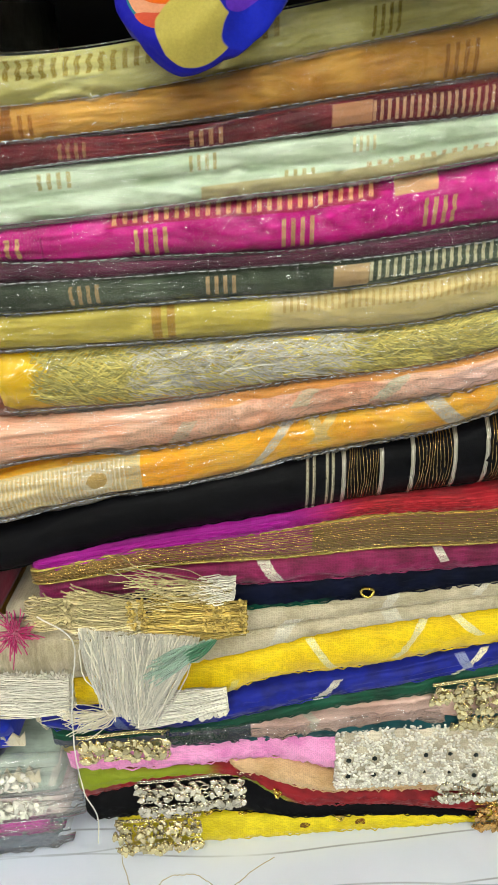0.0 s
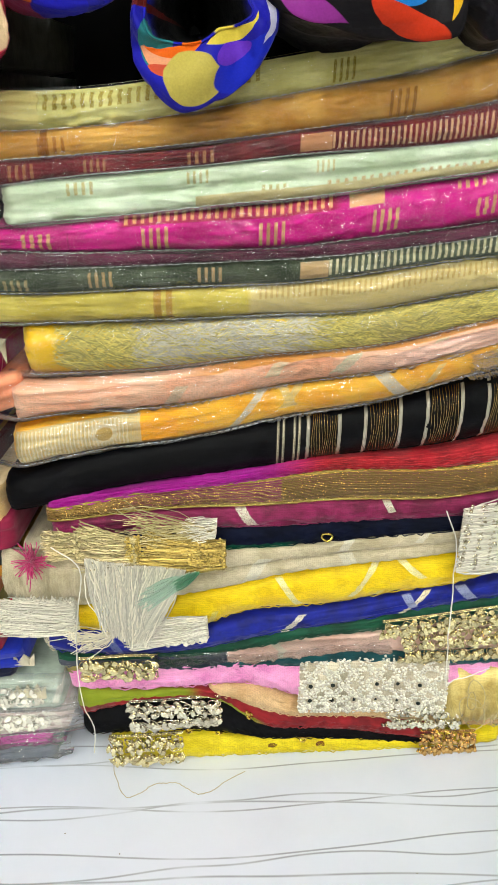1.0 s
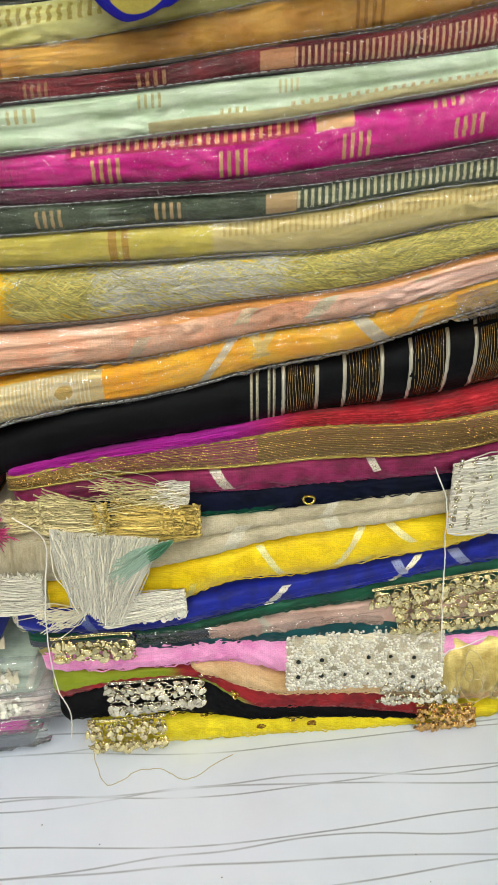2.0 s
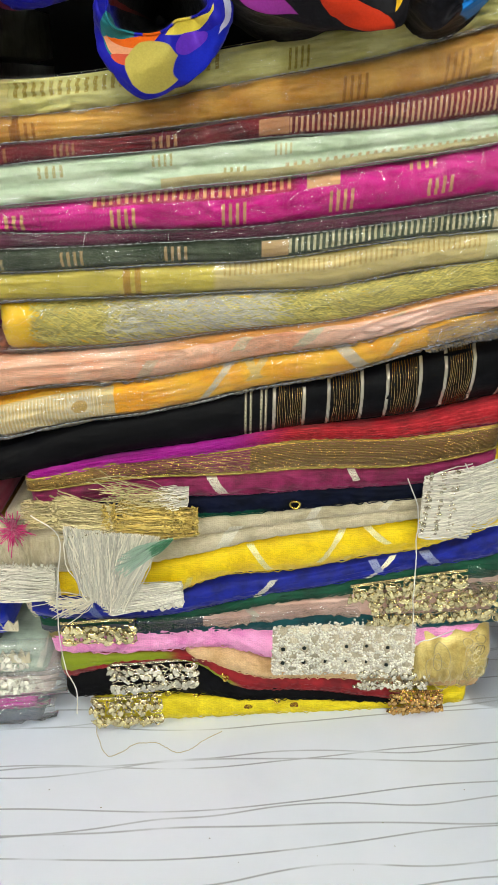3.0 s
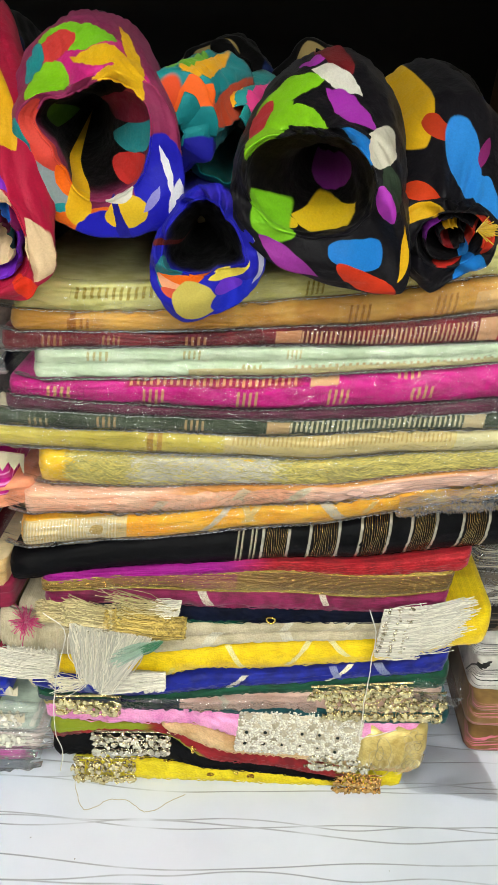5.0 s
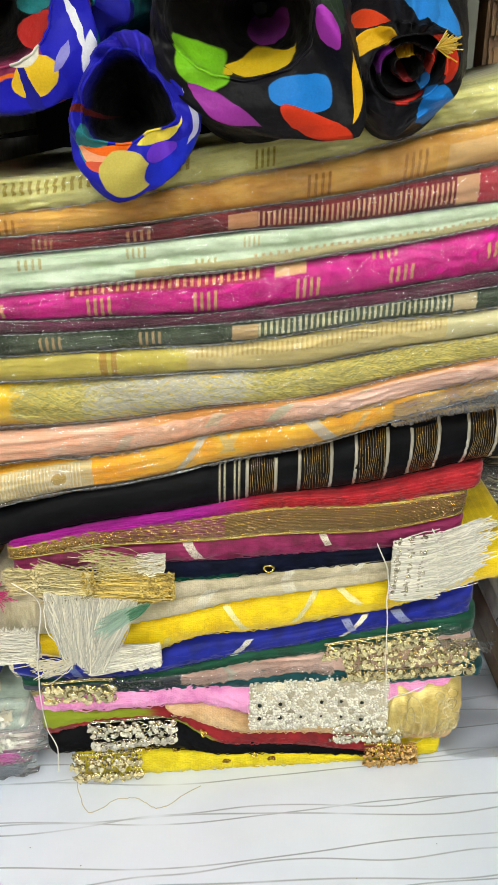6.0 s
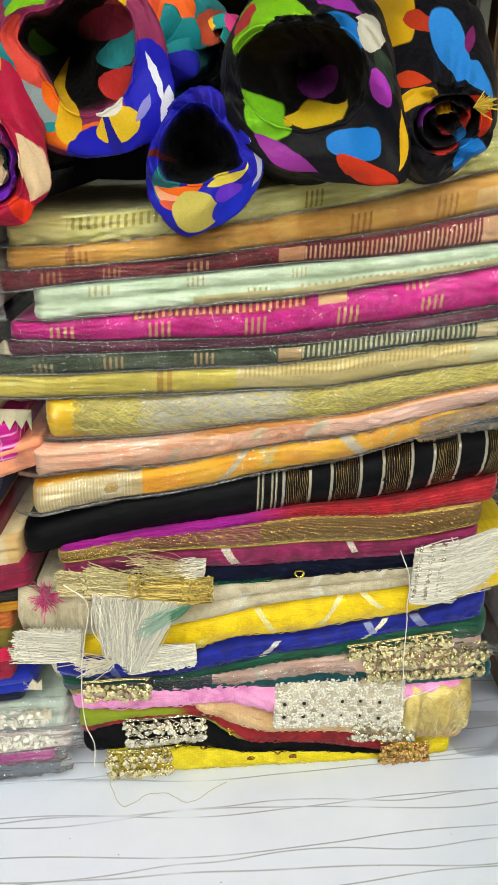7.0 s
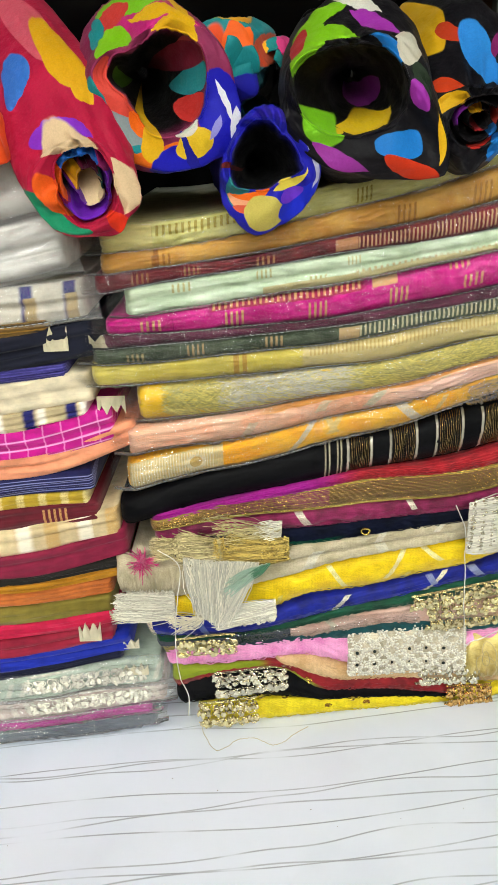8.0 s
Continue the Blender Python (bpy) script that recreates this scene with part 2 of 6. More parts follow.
# ---- the rack ----
# white laminate shelf with fine grey wavy veins
k = Nodes("white_veined_laminate")
tc = k.add("ShaderNodeTexCoord")
sep = k.add("ShaderNodeSeparateXYZ")
k.put(sep.inputs[0], tc.outputs["Object"])
veins = 0.0
for n, (pitch, drift, seedy, width) in enumerate([(0.046, 0.030, 1.3, 0.016), (0.071, 0.045, 7.7, 0.011), (0.059, 0.055, 4.1, 0.012)]):
    t = k.add("ShaderNodeTexNoise")
    m = k.add("ShaderNodeMapping")
    m.inputs["Scale"].default_value, m.inputs["Location"].default_value = (3.2, 1.2, 1), (seedy, seedy * 2, 0)
    k.put(m.inputs[0], tc.outputs["Object"])
    t.inputs["Scale"].default_value, t.inputs["Detail"].default_value = 1.0, 1.2
    k.put(t.inputs["Vector"], m.outputs[0])
    y = k.math("ADD", k.math("ADD", sep.outputs[1], k.math("MULTIPLY", sep.outputs[0], -0.10)), k.math("MULTIPLY", t.outputs["Fac"], drift * 2))
    f = k.math("FRACT", k.math("DIVIDE", y, pitch))
    line = k.inside(f, 0.5 - width, 0.5 + width, 0.012)
    veins = line if n == 0 else k.math("MAXIMUM", veins, line)
col = k.mix(k.step(k.noise(6, 4), 0.4, 0.7), rgb("E8EEFC"), rgb("E0E7F5"))
col = k.mix(k.math("MULTIPLY", veins, k.step(k.noise(14, 2), 0.25, 0.6)), col, rgb("A2A8B6"))
specks = k.add("ShaderNodeTexVoronoi")
specks.inputs["Scale"].default_value = 42
k.put(specks.inputs["Vector"], tc.outputs["Object"])
col = k.mix(k.step(specks.outputs["Distance"], 0.032, 0.02), col, rgb("8A867E"))
k.put(k.bsdf.inputs["Base Color"], col)
k.bsdf.inputs["Roughness"].default_value = 0.28
k.put(k.bsdf.inputs["Normal"], k.bump(k.noise(220, 3), 0.05, 0.0006))
LAMINATE = k.mat

shelf = slab("shelf", (2.4, 1.0, 0.03), (0.0, 0.10, -0.015), LAMINATE, "white laminate shelf with thin grey wavy veins", "structure", "shelf")
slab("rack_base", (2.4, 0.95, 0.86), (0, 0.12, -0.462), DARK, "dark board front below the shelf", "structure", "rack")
slab("rack_back", (1.5, 0.03, 1.2), (-0.425, 0.585, 0.603), DARK, "back board of the rack, near-black to stand for deep shade", "structure", "rack")
# board above the view, set low to keep lamp light off the back
slab("rack_shelf_upper", (1.5, 0.60, 0.03), (-0.425, 0.268, 0.87), DARK, "unseen dark shelf above, placed to shade the rack", "structure", "rack")
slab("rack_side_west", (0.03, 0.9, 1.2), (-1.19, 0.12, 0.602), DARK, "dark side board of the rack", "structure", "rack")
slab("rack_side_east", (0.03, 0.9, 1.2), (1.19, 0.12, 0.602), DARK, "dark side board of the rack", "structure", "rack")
slab("rack_post", (0.016, 0.03, 0.97), (0.258, 0.385, 0.486), plain("grey_post", "7C7E74", 0.6), "grey upright post of the rack", "structure", "rack")

# ---- cloths of the main stack; prints as (kind, (u0, u1, ...), colour, metal) ----
TAN, SILV = "D9B27A", "D9D4C2"


def motif(u, width=0.017, v0=0.3, v1=0.92, tone=TAN, metal=0.25, count=4, lean=0.0):
    return ("bars", (u, u + width, count, 0.5, v0, v1, lean), tone, metal)


def ribbon(u, lean, v0, v1, width=0.006, tone=SILV):
    return ("bars", (u, u + width, 1, 0.92, v0, v1, lean), tone, 0.55)


M_TOP_LIME = fabric("pale_lime_tissue", "DEDA94", "CAC474", rough=0.5, prints=(
    ("bars", (-0.1716, -0.0042, 34, 0.5, 0.1, 0.5), "A8933C", 0.3), ("box", (-0.1623, -0.1251, 0.0, 0.9), "E0D58E", 0.0),
    ("bars", (0.0330, 0.0470, 4, 0.5, 0.3, 0.9), "97862F", 0.3), ("bars", (0.1167, 0.1306, 4, 0.5, 0.3, 0.9), "97862F", 0.3)), shine=0.1)
M_GOLD_ORANGE = fabric("golden_orange_silk", "E2B052", "CE943A", rough=0.5, shine=0.08, prints=(
    ("box", (-0.1716, -0.1251, 0.0, 1.0), "D9A044", 0.0), motif(0.0656, tone="A8742A"), motif(0.1260, tone="B8823A"), motif(-0.1270, tone="AA6E22"),
    ("box", (-0.1251, -0.1214, 0, 1), "A5681C", 0.0), ("box", (0.1539, 0.2330, 0.35, 1.0), "E0B878", 0.0)))
M_MAROON = fabric("maroon_silk", "86202E", "5E1220", rough=0.5, prints=(
    ("bars", (0.0348, 0.1613, 38, 0.5, 0.2, 0.85), "D8A880", 0.2), ("box", (0.0169, 0.0348, 0.15, 0.9), "C98F66", 0.0),
    ("box", (0.1613, 0.1762, 0.1, 0.9), "D0A078", 0.0), motif(-0.0461, 0.017, 0.2, 0.9, "C08A60"), motif(-0.1028, 0.014, 0.2, 0.9, "B07A52"),
    motif(-0.1437, 0.016, 0.2, 0.9, "A86E4A"), ("box", (0.1762, 0.2562, 0, 1), "B0283C", 0.0)))
M_MINT = fabric("mint_silk", "DCEAD2", "C2D6B6", rough=0.5, prints=(
    motif(-0.0465, 0.014, 0.1, 0.42, "BDB47A"), motif(-0.1130, 0.017, 0.1, 0.42, "BDB47A"), motif(0.0265, 0.012, 0.1, 0.4, "C8C090"),
    motif(-0.0042, 0.016, 0.6, 0.9, "B8AE72"), ("bars", (0.0330, 0.2283, 40, 0.5, 0.62, 0.98), "C4A878", 0.15), ("box", (-0.0414, 0.2283, 0.72, 1.0), "C9BE8E", 0.0)))
M_MAGENTA = fabric("magenta_silk", "E0149A", "C40E80", rough=0.42, shine=0.05, prints=(
    ("bars", (-0.0823, 0.0395, 26, 0.5, 0.02, 0.24), "E0A070", 0.2), ("box", (0.0470, 0.0674, 0.02, 0.3), "D9A878", 0.0),
    motif(-0.0726, 0.0175, 0.38, 0.95), motif(-0.0053, 0.0175, 0.4, 0.92), motif(0.0611, 0.0175, 0.42, 0.88), motif(0.1223, 0.0185, 0.45, 0.8),
    motif(0.1102, 0.019, 0.08, 0.22), motif(-0.1395, 0.0185, 0.3, 0.9), motif(0.1865, 0.0185, 0.35, 0.65), ("box", (-0.1139, -0.1135, 0.3, 1.0), "8E0A5A", 0.0),
    ("box", (-0.0842, 0.0404, -0.2, 0.3, 0.004), "A82050", 0.0), ("bars", (-0.0823, 0.0395, 26, 0.5, 0.02, 0.24), "E0A070", 0.2)))
M_PLUM = fabric("plum_silk", "6A2A48", "4A1A32", rough=0.5)
M_GREYGREEN = fabric("grey_green_silk", "56624E", "3A4636", rough=0.5, prints=(
    ("bars", (0.0370, 0.1675, 34, 0.5, 0.1, 0.8), "D5CFA8", 0.15), ("box", (0.0200, 0.0370, 0.1, 0.9), "CDAE7E", 0.0),
    ("box", (0.1675, 0.1837, 0.1, 0.9), "C8B890", 0.0), motif(-0.0409, 0.0165, 0.25, 0.85, "C8A878"), motif(-0.1044, 0.016, 0.25, 0.85, "C0A070"),
    motif(-0.1530, 0.016, 0.4, 0.95, "A89870")))
M_CREAM_YELLOW = fabric("pale_yellow_silk", "DCCC60", "C8B648", rough=0.42, prints=(
    ("box", (-0.0100, 0.1654, 0.05, 0.98, 0.002), "DCCB8C", 0.0), ("bars", (-0.0042, 0.1632, 50, 0.5, 0.1, 0.45), "C9AC66", 0.15),
    ("box", (-0.0674, -0.0628, 0, 1), "C0983E", 0.0), ("box", (-0.0600, -0.0563, 0, 1), "C0983E", 0.0), ("box", (0.1654, 0.2562, 0, 1), "D8D0A0", 0.0)))
M_FRINGE_YELLOW = fabric("yellow_cloth", "FFD824", "F4C214", rough=0.55, prints=(
    ("bars", (-0.1549, -0.1418, 2, 0.35, 0, 1, 0.02), "F0E2A0", 0.3), ("box", (-0.0507, 0.2562, 0.55, 1.0, 0.02), "E6CC60", 0.0)))
M_PEACH = fabric("peach_net", "FFD0B2", "FFBC98", net=0.0016, rough=0.65, prints=(
    ribbon(0.0088, 0.016, 0.0, 0.6, 0.011, "E8D8B8"), ribbon(0.0572, 0.02, 0.0, 0.8, 0.012, "E0DCC0"), ribbon(0.1139, 0.018, 0.0, 0.7, 0.01, "E8D8B8"),
    ribbon(-0.0507, 0.016, 0.4, 1.0, 0.01, "EED8BC"), ("box", (-0.0414, 0.2562, -0.1, 0.2, 0.02), "E8A050", 0.0), ("box", (0.0702, 0.2562, 0.35, 1.0, 0.03), "F6CDBC", 0.0)))
M_ORANGE = fabric("orange_net", "FFC838", "FAB01C", net=0.0014, rough=0.6, prints=(
    ("box", (-0.1642, -0.0805, 0.05, 1.0), "DCCB9A", 0.35), ("bars", (-0.1623, -0.0879, 30, 0.5, 0.1, 0.95), "EDE4C4", 0.5),
    ("oval", (-0.1046, 0.5, 0.009, 0.3), "E6DCBC", 0.4), ("oval", (-0.1046, 0.5, 0.0055, 0.18), "C8A860", 0.2),
    ("box", (-0.0805, -0.0563, 0, 1), "FFB41C", 0.0), ribbon(-0.0028, 0.021, 0.0, 1.0, 0.0075), ribbon(0.0209, 0.016, 0.0, 0.65, 0.007, "E8CE84"),
    ribbon(0.0088, -0.012, 0.0, 0.65, 0.007, "E8CE84"), ribbon(0.0711, -0.018, 0.0, 1.0, 0.011), ribbon(0.1167, 0.012, 0.2, 0.8, 0.006, "E8CE84")))
stripes = []
for thin in (0.0103, 0.0140, 0.0215, 0.0248):
    stripes.append(("bars", (thin, thin + 0.0011, 1, 0.9, -2, 9), "BFB79C", 0.4))
M_BLACK = fabric("black_net", "0B0B0F", "050508", net=0.0011, rough=0.6, sheen=0.0, spec=0.1, prints=stripes)
M_RED = fabric("red_net", "B01224", "7C0C18", net=0.0012, rough=0.6, threads=("C83A40", 0.16, 0.5), prints=(("box", (-0.2, 0.02, -9, 9, 0.03), "A0128C", 0.0),))
M_BROCADE = fabric("gold_threaded_brocade", "86285E", "6A1C4A", rough=0.5, threads=("A8824A", 0.075, 0.35), prints=(
    ("box", (-0.2088, 0.2562, 0.08, 0.17), "D8B048", 0.7), ("box", (-0.2088, 0.2562, 0.84, 0.93), "D8B048", 0.7), 
    ("box", (0.015, 0.2562, 0.17, 0.84), "6E5830", 0.5), ("box", (-0.2088, -0.1158, -1.0, 0.06, 0.05), "A0108A", 0.0), ("box", (0.0423, 0.2562, 0.92, 2.0, 0.02), "B010A0", 0.0), ("box", (-0.1642, -0.0972, 0.2, 0.9, 0.03), "C09C52", 0.5)))
M_WINE_NET = fabric("wine_red_net", "8E2256", "641638", net=0.0017, rough=0.6, prints=(ribbon(-0.0191, -0.012, 0.05, 0.9, 0.009), ribbon(0.0888, -0.01, 0.0, 0.5, 0.007)))
M_NAVY = fabric("navy_cloth", "0B1128", "060A18", rough=0.7, sheen=0.0, spec=0.1, prints=(("box", (-0.0414, 0.0237, 0.72, 1.0, 0.01), "0C4A38", 0.0),))
M_TAUPE_NET = fabric("taupe_net", "CBBFA2", "AFA384", net=0.0015, rough=0.65, prints=(
    ribbon(0.0051, 0.02, 0.3, 1.0, 0.013), ribbon(0.0637, 0.014, 0.0, 0.4, 0.009), ribbon(0.0535, -0.012, 0.5, 1.0, 0.012), ribbon(0.1213, 0.016, 0.0, 0.3, 0.008)))
M_YELLOW_NET = fabric("bright_yellow_net", "F2D208", "DEB806", net=0.0015, rough=0.6, prints=(
    ribbon(0.0107, -0.024, 0.08, 0.8, 0.0065, "EBE2AE"), ribbon(0.0897, 0.026, 0.02, 0.75, 0.0065, "EBE2AE"), ribbon(0.1018, -0.045, 0.02, 0.5, 0.008, "EBE2AE"),
    ribbon(0.1074, 0.02, 0.72, 0.98, 0.007, "E8D878"), ribbon(-0.0284, 0.012, 0.55, 0.95, 0.006, "E8D878")))
M_BLUE = fabric("royal_blue_cloth", "0F2092", "0A1568", rough=0.6, prints=(
    ribbon(0.0339, 0.016, 0.1, 0.98, 0.008), ribbon(0.1316, 0.02, 0.0, 1.0, 0.007, "E6DEC0"), ribbon(0.1139, -0.01, 0.0, 0.7, 0.008, "8E96B8"),
    ribbon(0.1558, -0.014, 0.0, 0.8, 0.01, "8E96B8"), ribbon(-0.1205, -0.01, 0.2, 0.9, 0.008, "6A78B0"), ribbon(-0.1688, -0.004, 0.0, 1.0, 0.008, "E6DEC0")))
M_GREEN = fabric("bottle_green_cloth", "0C5038", "083A28", rough=0.6)
M_PALE_PINK = fabric("pale_pink_cloth", "E6C4B6", "CFA898", rough=0.6, prints=(("box", (-0.2088, -0.0228, 0.0, 1.0), "4A4E5A", 0.0), ribbon(0.0107, -0.012, 0.0, 0.8, 0.008)))
M_TEAL = fabric("teal_cloth", "0C5056", "083A40", rough=0.6, prints=(("box", (-0.2088, -0.0833, 0, 1, 0.01), "9C8E52", 0.3), ("box", (-0.0786, -0.0228, 0, 1, 0.01), "1C3240", 0.0)))
M_PINK = fabric("soft_pink_net", "F9A8D8", "E888C4", net=0.0015, rough=0.6)
M_TAN = fabric("tan_net", "D9B688", "C09A68", net=0.0014, rough=0.65)
M_OLIVE = fabric("maroon_olive_cloth", "8E1A22", "68121A", rough=0.65, warp=0.01, prints=(
    ("box", (-0.2088, -0.0507, 0.0, 0.62, 0.01), "7C8A16", 0.0), ("box", (-0.0507, 0.0051, 0.62, 1.0, 0.01), "7C8A16", 0.0)))
M_BLACK_LOW = fabric("black_cloth", "0C0C0F", "060608", rough=0.7, sheen=0.0, spec=0.1)
M_YELLOW_LOW = fabric("lemon_net", "E8D41C", "CDB610", net=0.0015, rough=0.6, prints=(
    ("oval", (0.0172, 0.35, 0.004, 0.12), "6A4410", 0.3), ("oval", (0.0590, 0.3, 0.004, 0.14), "6A3410", 0.3)))
LEFT_CLOTH = {}
for key, tone, extra in (
        ("white", "E4E2DE", {}), ("brown", "6A4E22", {"threads": ("B89040", 0.3, 0.5)}), ("navytri", "0E1226", {}),
        ("purple", "35307E", {"threads": ("6A62B4", 0.2, 0.5)}), ("cream", "E6D8BA", {}), ("salmon", "EE9C76", {}), ("grey", "24211F", {}),
        ("mustard", "B88018", {}), ("orange", "C06A2E", {}), ("olive", "84762E", {}), ("red", "C81848", {}), ("crim2", "921834", {}),
        ("blue", "142AA2", {}), ("navy2", "101430", {}), ("crimson", "84163A", {}), ("magp", "CC1CA0", {}), ("slate", "5A6478", {}),
        ("check", "DAD4C6", {"prints": (("bars", (-0.5, -0.166, 10, 0.35, 0, 1), "2A2C7A", 0.0), ("bars", (-0.487, -0.166, 10, 0.35, 0.3, 1), "B8A070", 0.0))}),
        ("stripe", "CBB890", {"prints": (("bars", (-0.5, -0.176, 9, 0.32, -9, 9), "1C1E66", 0.0), ("bars", (-0.488, -0.164, 9, 0.25, -9, 9), "ECE6DC", 0.0))}),
        ("magcheck", "CC1290", {"prints": (("bars", (-0.5, -0.155, 22, 0.1, 0, 1), "F0A8DC", 0.0), ("box", (-0.5, 0, 0.28, 0.32), "F0A8DC", 0.0),
                                            ("box", (-0.5, 0, 0.55, 0.59), "F0A8DC", 0.0), ("box", (-0.5, 0, 0.82, 0.86), "F0A8DC", 0.0))}),
        ("navyline", "17184E", {"prints": tuple(("box", (-0.5, 0, 0.25 + 0.12 * i, 0.28 + 0.12 * i), "8A8EC4", 0.0) for i in range(6))}),
        ("yelcheck", "C0A230", {"prints": (("bars", (-0.5, -0.19, 16, 0.4, 0, 1), "DCCB90", 0.1),)}),
        ("maroon", "641424", {"prints": (("bars", (-0.246, -0.222, 5, 0.5, 0.25, 0.95), "C89860", 0.25),)}),
        ("beige", "DCC69A", {"prints": (("bars", (-0.5, -0.165, 12, 0.5, 0, 1), "C8A468", 0.15), ("bars", (-0.5, -0.165, 6, 0.3, 0, 1), "EEE6D4", 0.0))}),
        ("mintp", "B4C4B2", {"prints": (("bars", (-0.5, -0.147, 26, 0.45, 0.2, 0.8, 0.01), "DCDCCC", 0.4),)}),
        ("pinkp", "CDB8B0", {"prints": (("bars", (-0.5, -0.143, 22, 0.45, 0.2, 0.8, -0.01), "DED6CA", 0.4),)})):
    LEFT_CLOTH[key] = fabric("left_" + key, tone, **extra)

# ---- folded cloth ----
LEAN_Z = (0.0, 0.1, 0.2, 0.33, 0.45, 0.6, 0.8)
LEAN_Y = (0.008, 0.0, -0.024, -0.046, -0.079, -0.085, -0.085)


def front_y(x, z):
    """How far forward the face of the leaning stacks stands."""
    return np.interp(z, LEAN_Z, LEAN_Y) + 0.13 * (np.asarray(x) - 0.02)


shared_wave = wob(np.random.default_rng(77), 7, 10, 48)


class Fold:
    """A folded cloth whose front shows between two curves, low and high, over x0 to x1."""

    def __init__(self, x0, x1, low, high, lobes=1, puff=0.8, wrinkle=0.0012, out=0.0, depth=0.42, end=0.012, seed=0):
        self.x0, self.x1, self.low, self.high, self.lobes, self.puff = x0, x1, low, high, lobes, puff
        self.wrinkle, self.out, self.depth, self.end = wrinkle, out, depth, end
        rng = np.random.default_rng(seed + 11)
        self.w1, self.w2, self.w3 = wob(rng, 5, 8, 45), wob(rng, 5, 40, 140), wob(rng, 3, 15, 60)

    def at(self, x, v, lift=0.0):
        x, v = np.broadcast_arrays(np.asarray(x, float), np.asarray(v, float))
        u = (x - self.x0) / (self.x1 - self.x0)
        lo, hi = smooth_curve(self.low, u), smooth_curve(self.high, u)
        wave = 0.0006 * self.w3(x, 0 * x)
        hgt = np.maximum(hi - lo, 0.002)
        z = hi - hgt * v + wave * (v * (1 - v) * 4 if self.lobes < 1 else 1)
        z = z + 0.0013 * shared_wave(x, z) * np.clip(z / 0.04, 0, 1)
        f = np.mod(np.clip(v, 0, 0.9999) * self.lobes, 1.0)
        r = hgt / self.lobes / 2 * self.puff
        c = np.clip(2 * f - 1, -1, 1)
        y = front_y(x, z) - self.out + r * (1 - np.sqrt(np.maximum(1 - 0.96 * c * c, 0)))
        y = y + self.wrinkle * (self.w1(x, 25 * v * hgt / 0.02) + 0.25 * self.w2(x, 20 * v))
        e = np.clip(np.minimum(x - self.x0, self.x1 - x) / self.end, 0, 1)
        y = y + self.end * (1 - np.sqrt(np.maximum(1 - (1 - e) ** 2, 0)))
        return np.stack([x, y - lift, z], -1)

    def normal(self, x, v):
        d = 0.0008
        a = self.at(x + d, v) - self.at(x - d, v)
        b = self.at(x, np.clip(v - 0.04, 0, 1)) - self.at(x, np.clip(v + 0.04, 0, 1))
        n = np.cross(a, b)
        n /= np.linalg.norm(n, axis=-1, keepdims=True) + 1e-9
        return np.where((n[..., 1] > 0)[..., None], -n, n)

    def mesh(self, name, nu=110, nv=15):
        nv = max(nv, 7 * self.lobes + 1)
        X = np.linspace(self.x0, self.x1, nu)
        V = np.linspace(0, 1, nv)
        xx, vv = np.meshgrid(X, V, indexing="ij")
        P = self.at(xx, vv)
        back = self.depth
        e = np.clip(np.minimum(X - self.x0, self.x1 - X) / self.end, 0, 1)
        foot, head = P[:, -1].copy(), P[:, 0].copy()
        mid = 0.5 * (foot[:, 2] + head[:, 2])
        foot[:, 1] += back
        head[:, 1] += back
        foot[:, 2] = mid - 0.5 * (head[:, 2] - P[:, -1, 2]) * 0.9
        head[:, 2] = mid + (mid - foot[:, 2])
        ring = np.concatenate([P, foot[:, None], head[:, None]], 1)
        uvv = np.concatenate([np.broadcast_to(V, (nu, nv)), np.full((nu, 1), 9.0), np.full((nu, 1), -9.0)], 1)
        uv = np.stack([np.broadcast_to(X[:, None], uvv.shape), uvv], -1)
        k = nv + 2
        faces = grid_faces(nu, k, True).tolist()
        faces.append(list(range(k)))
        faces.append(list(range((nu - 1) * k, nu * k))[::-1])
        return mesh_of(name, ring, faces, uv)

    def sheet(self, name, x0, x1, v0, v1, lift, rng, amp=0.0012, nu=220, nv=20, tuck=0.008, creases=0):
        """A loose skin over the front, going back over the top and under the foot."""
        X, V = np.linspace(x0, x1, nu), np.linspace(v0, v1, nv)
        xx, vv = np.meshgrid(X, V, indexing="ij")
        P = self.at(np.clip(xx, self.x0 + 0.003, self.x1 - 0.003), np.clip(vv, 0, 1))
        P[..., 0] = xx
        u = np.clip((xx - self.x0) / (self.x1 - self.x0), 0, 1)
        hgt = smooth_curve(self.high, u) - smooth_curve(self.low, u)
        P[..., 2] -= (vv - np.clip(vv, 0, 1)) * hgt
        a, b = wob(rng, 6, 12, 60), wob(rng, 6, 50, 170)
        P[..., 1] += -lift + amp * (a(xx, vv * 0.5) + 0.25 * b(xx, vv)) + 0.0004
        for _ in range(creases):
            # short sharp creases of the film, at all slants
            cx, cv, turn = rng.uniform(max(x0, -0.32), x1), rng.uniform(0.05, 0.95), rng.normal(0.5, 0.7) * rng.choice([1, 1, -1])
            long, wide, high = rng.uniform(0.005, 0.018), rng.uniform(0.0011, 0.0026), rng.uniform(0.0010, 0.0026)
            dx, dz = xx - cx, (cv - vv) * hgt
            along, across = dx * math.cos(turn) + dz * math.sin(turn), dz * math.cos(turn) - dx * math.sin(turn)
            P[..., 1] -= high * np.exp(-(along / long) ** 2 - (across / wide) ** 2)
        over = np.maximum(self.x0 - xx, xx - self.x1)
        P[..., 1] += np.maximum(over, 0) * 0.35
        top, foot = P[:, :1].copy(), P[:, -1:].copy()
        top[..., 1] += tuck
        foot[..., 1] += tuck
        P = np.concatenate([top, P, foot], 1)
        return mesh_of(name, P, grid_faces(nu, nv + 2)[:, ::-1])


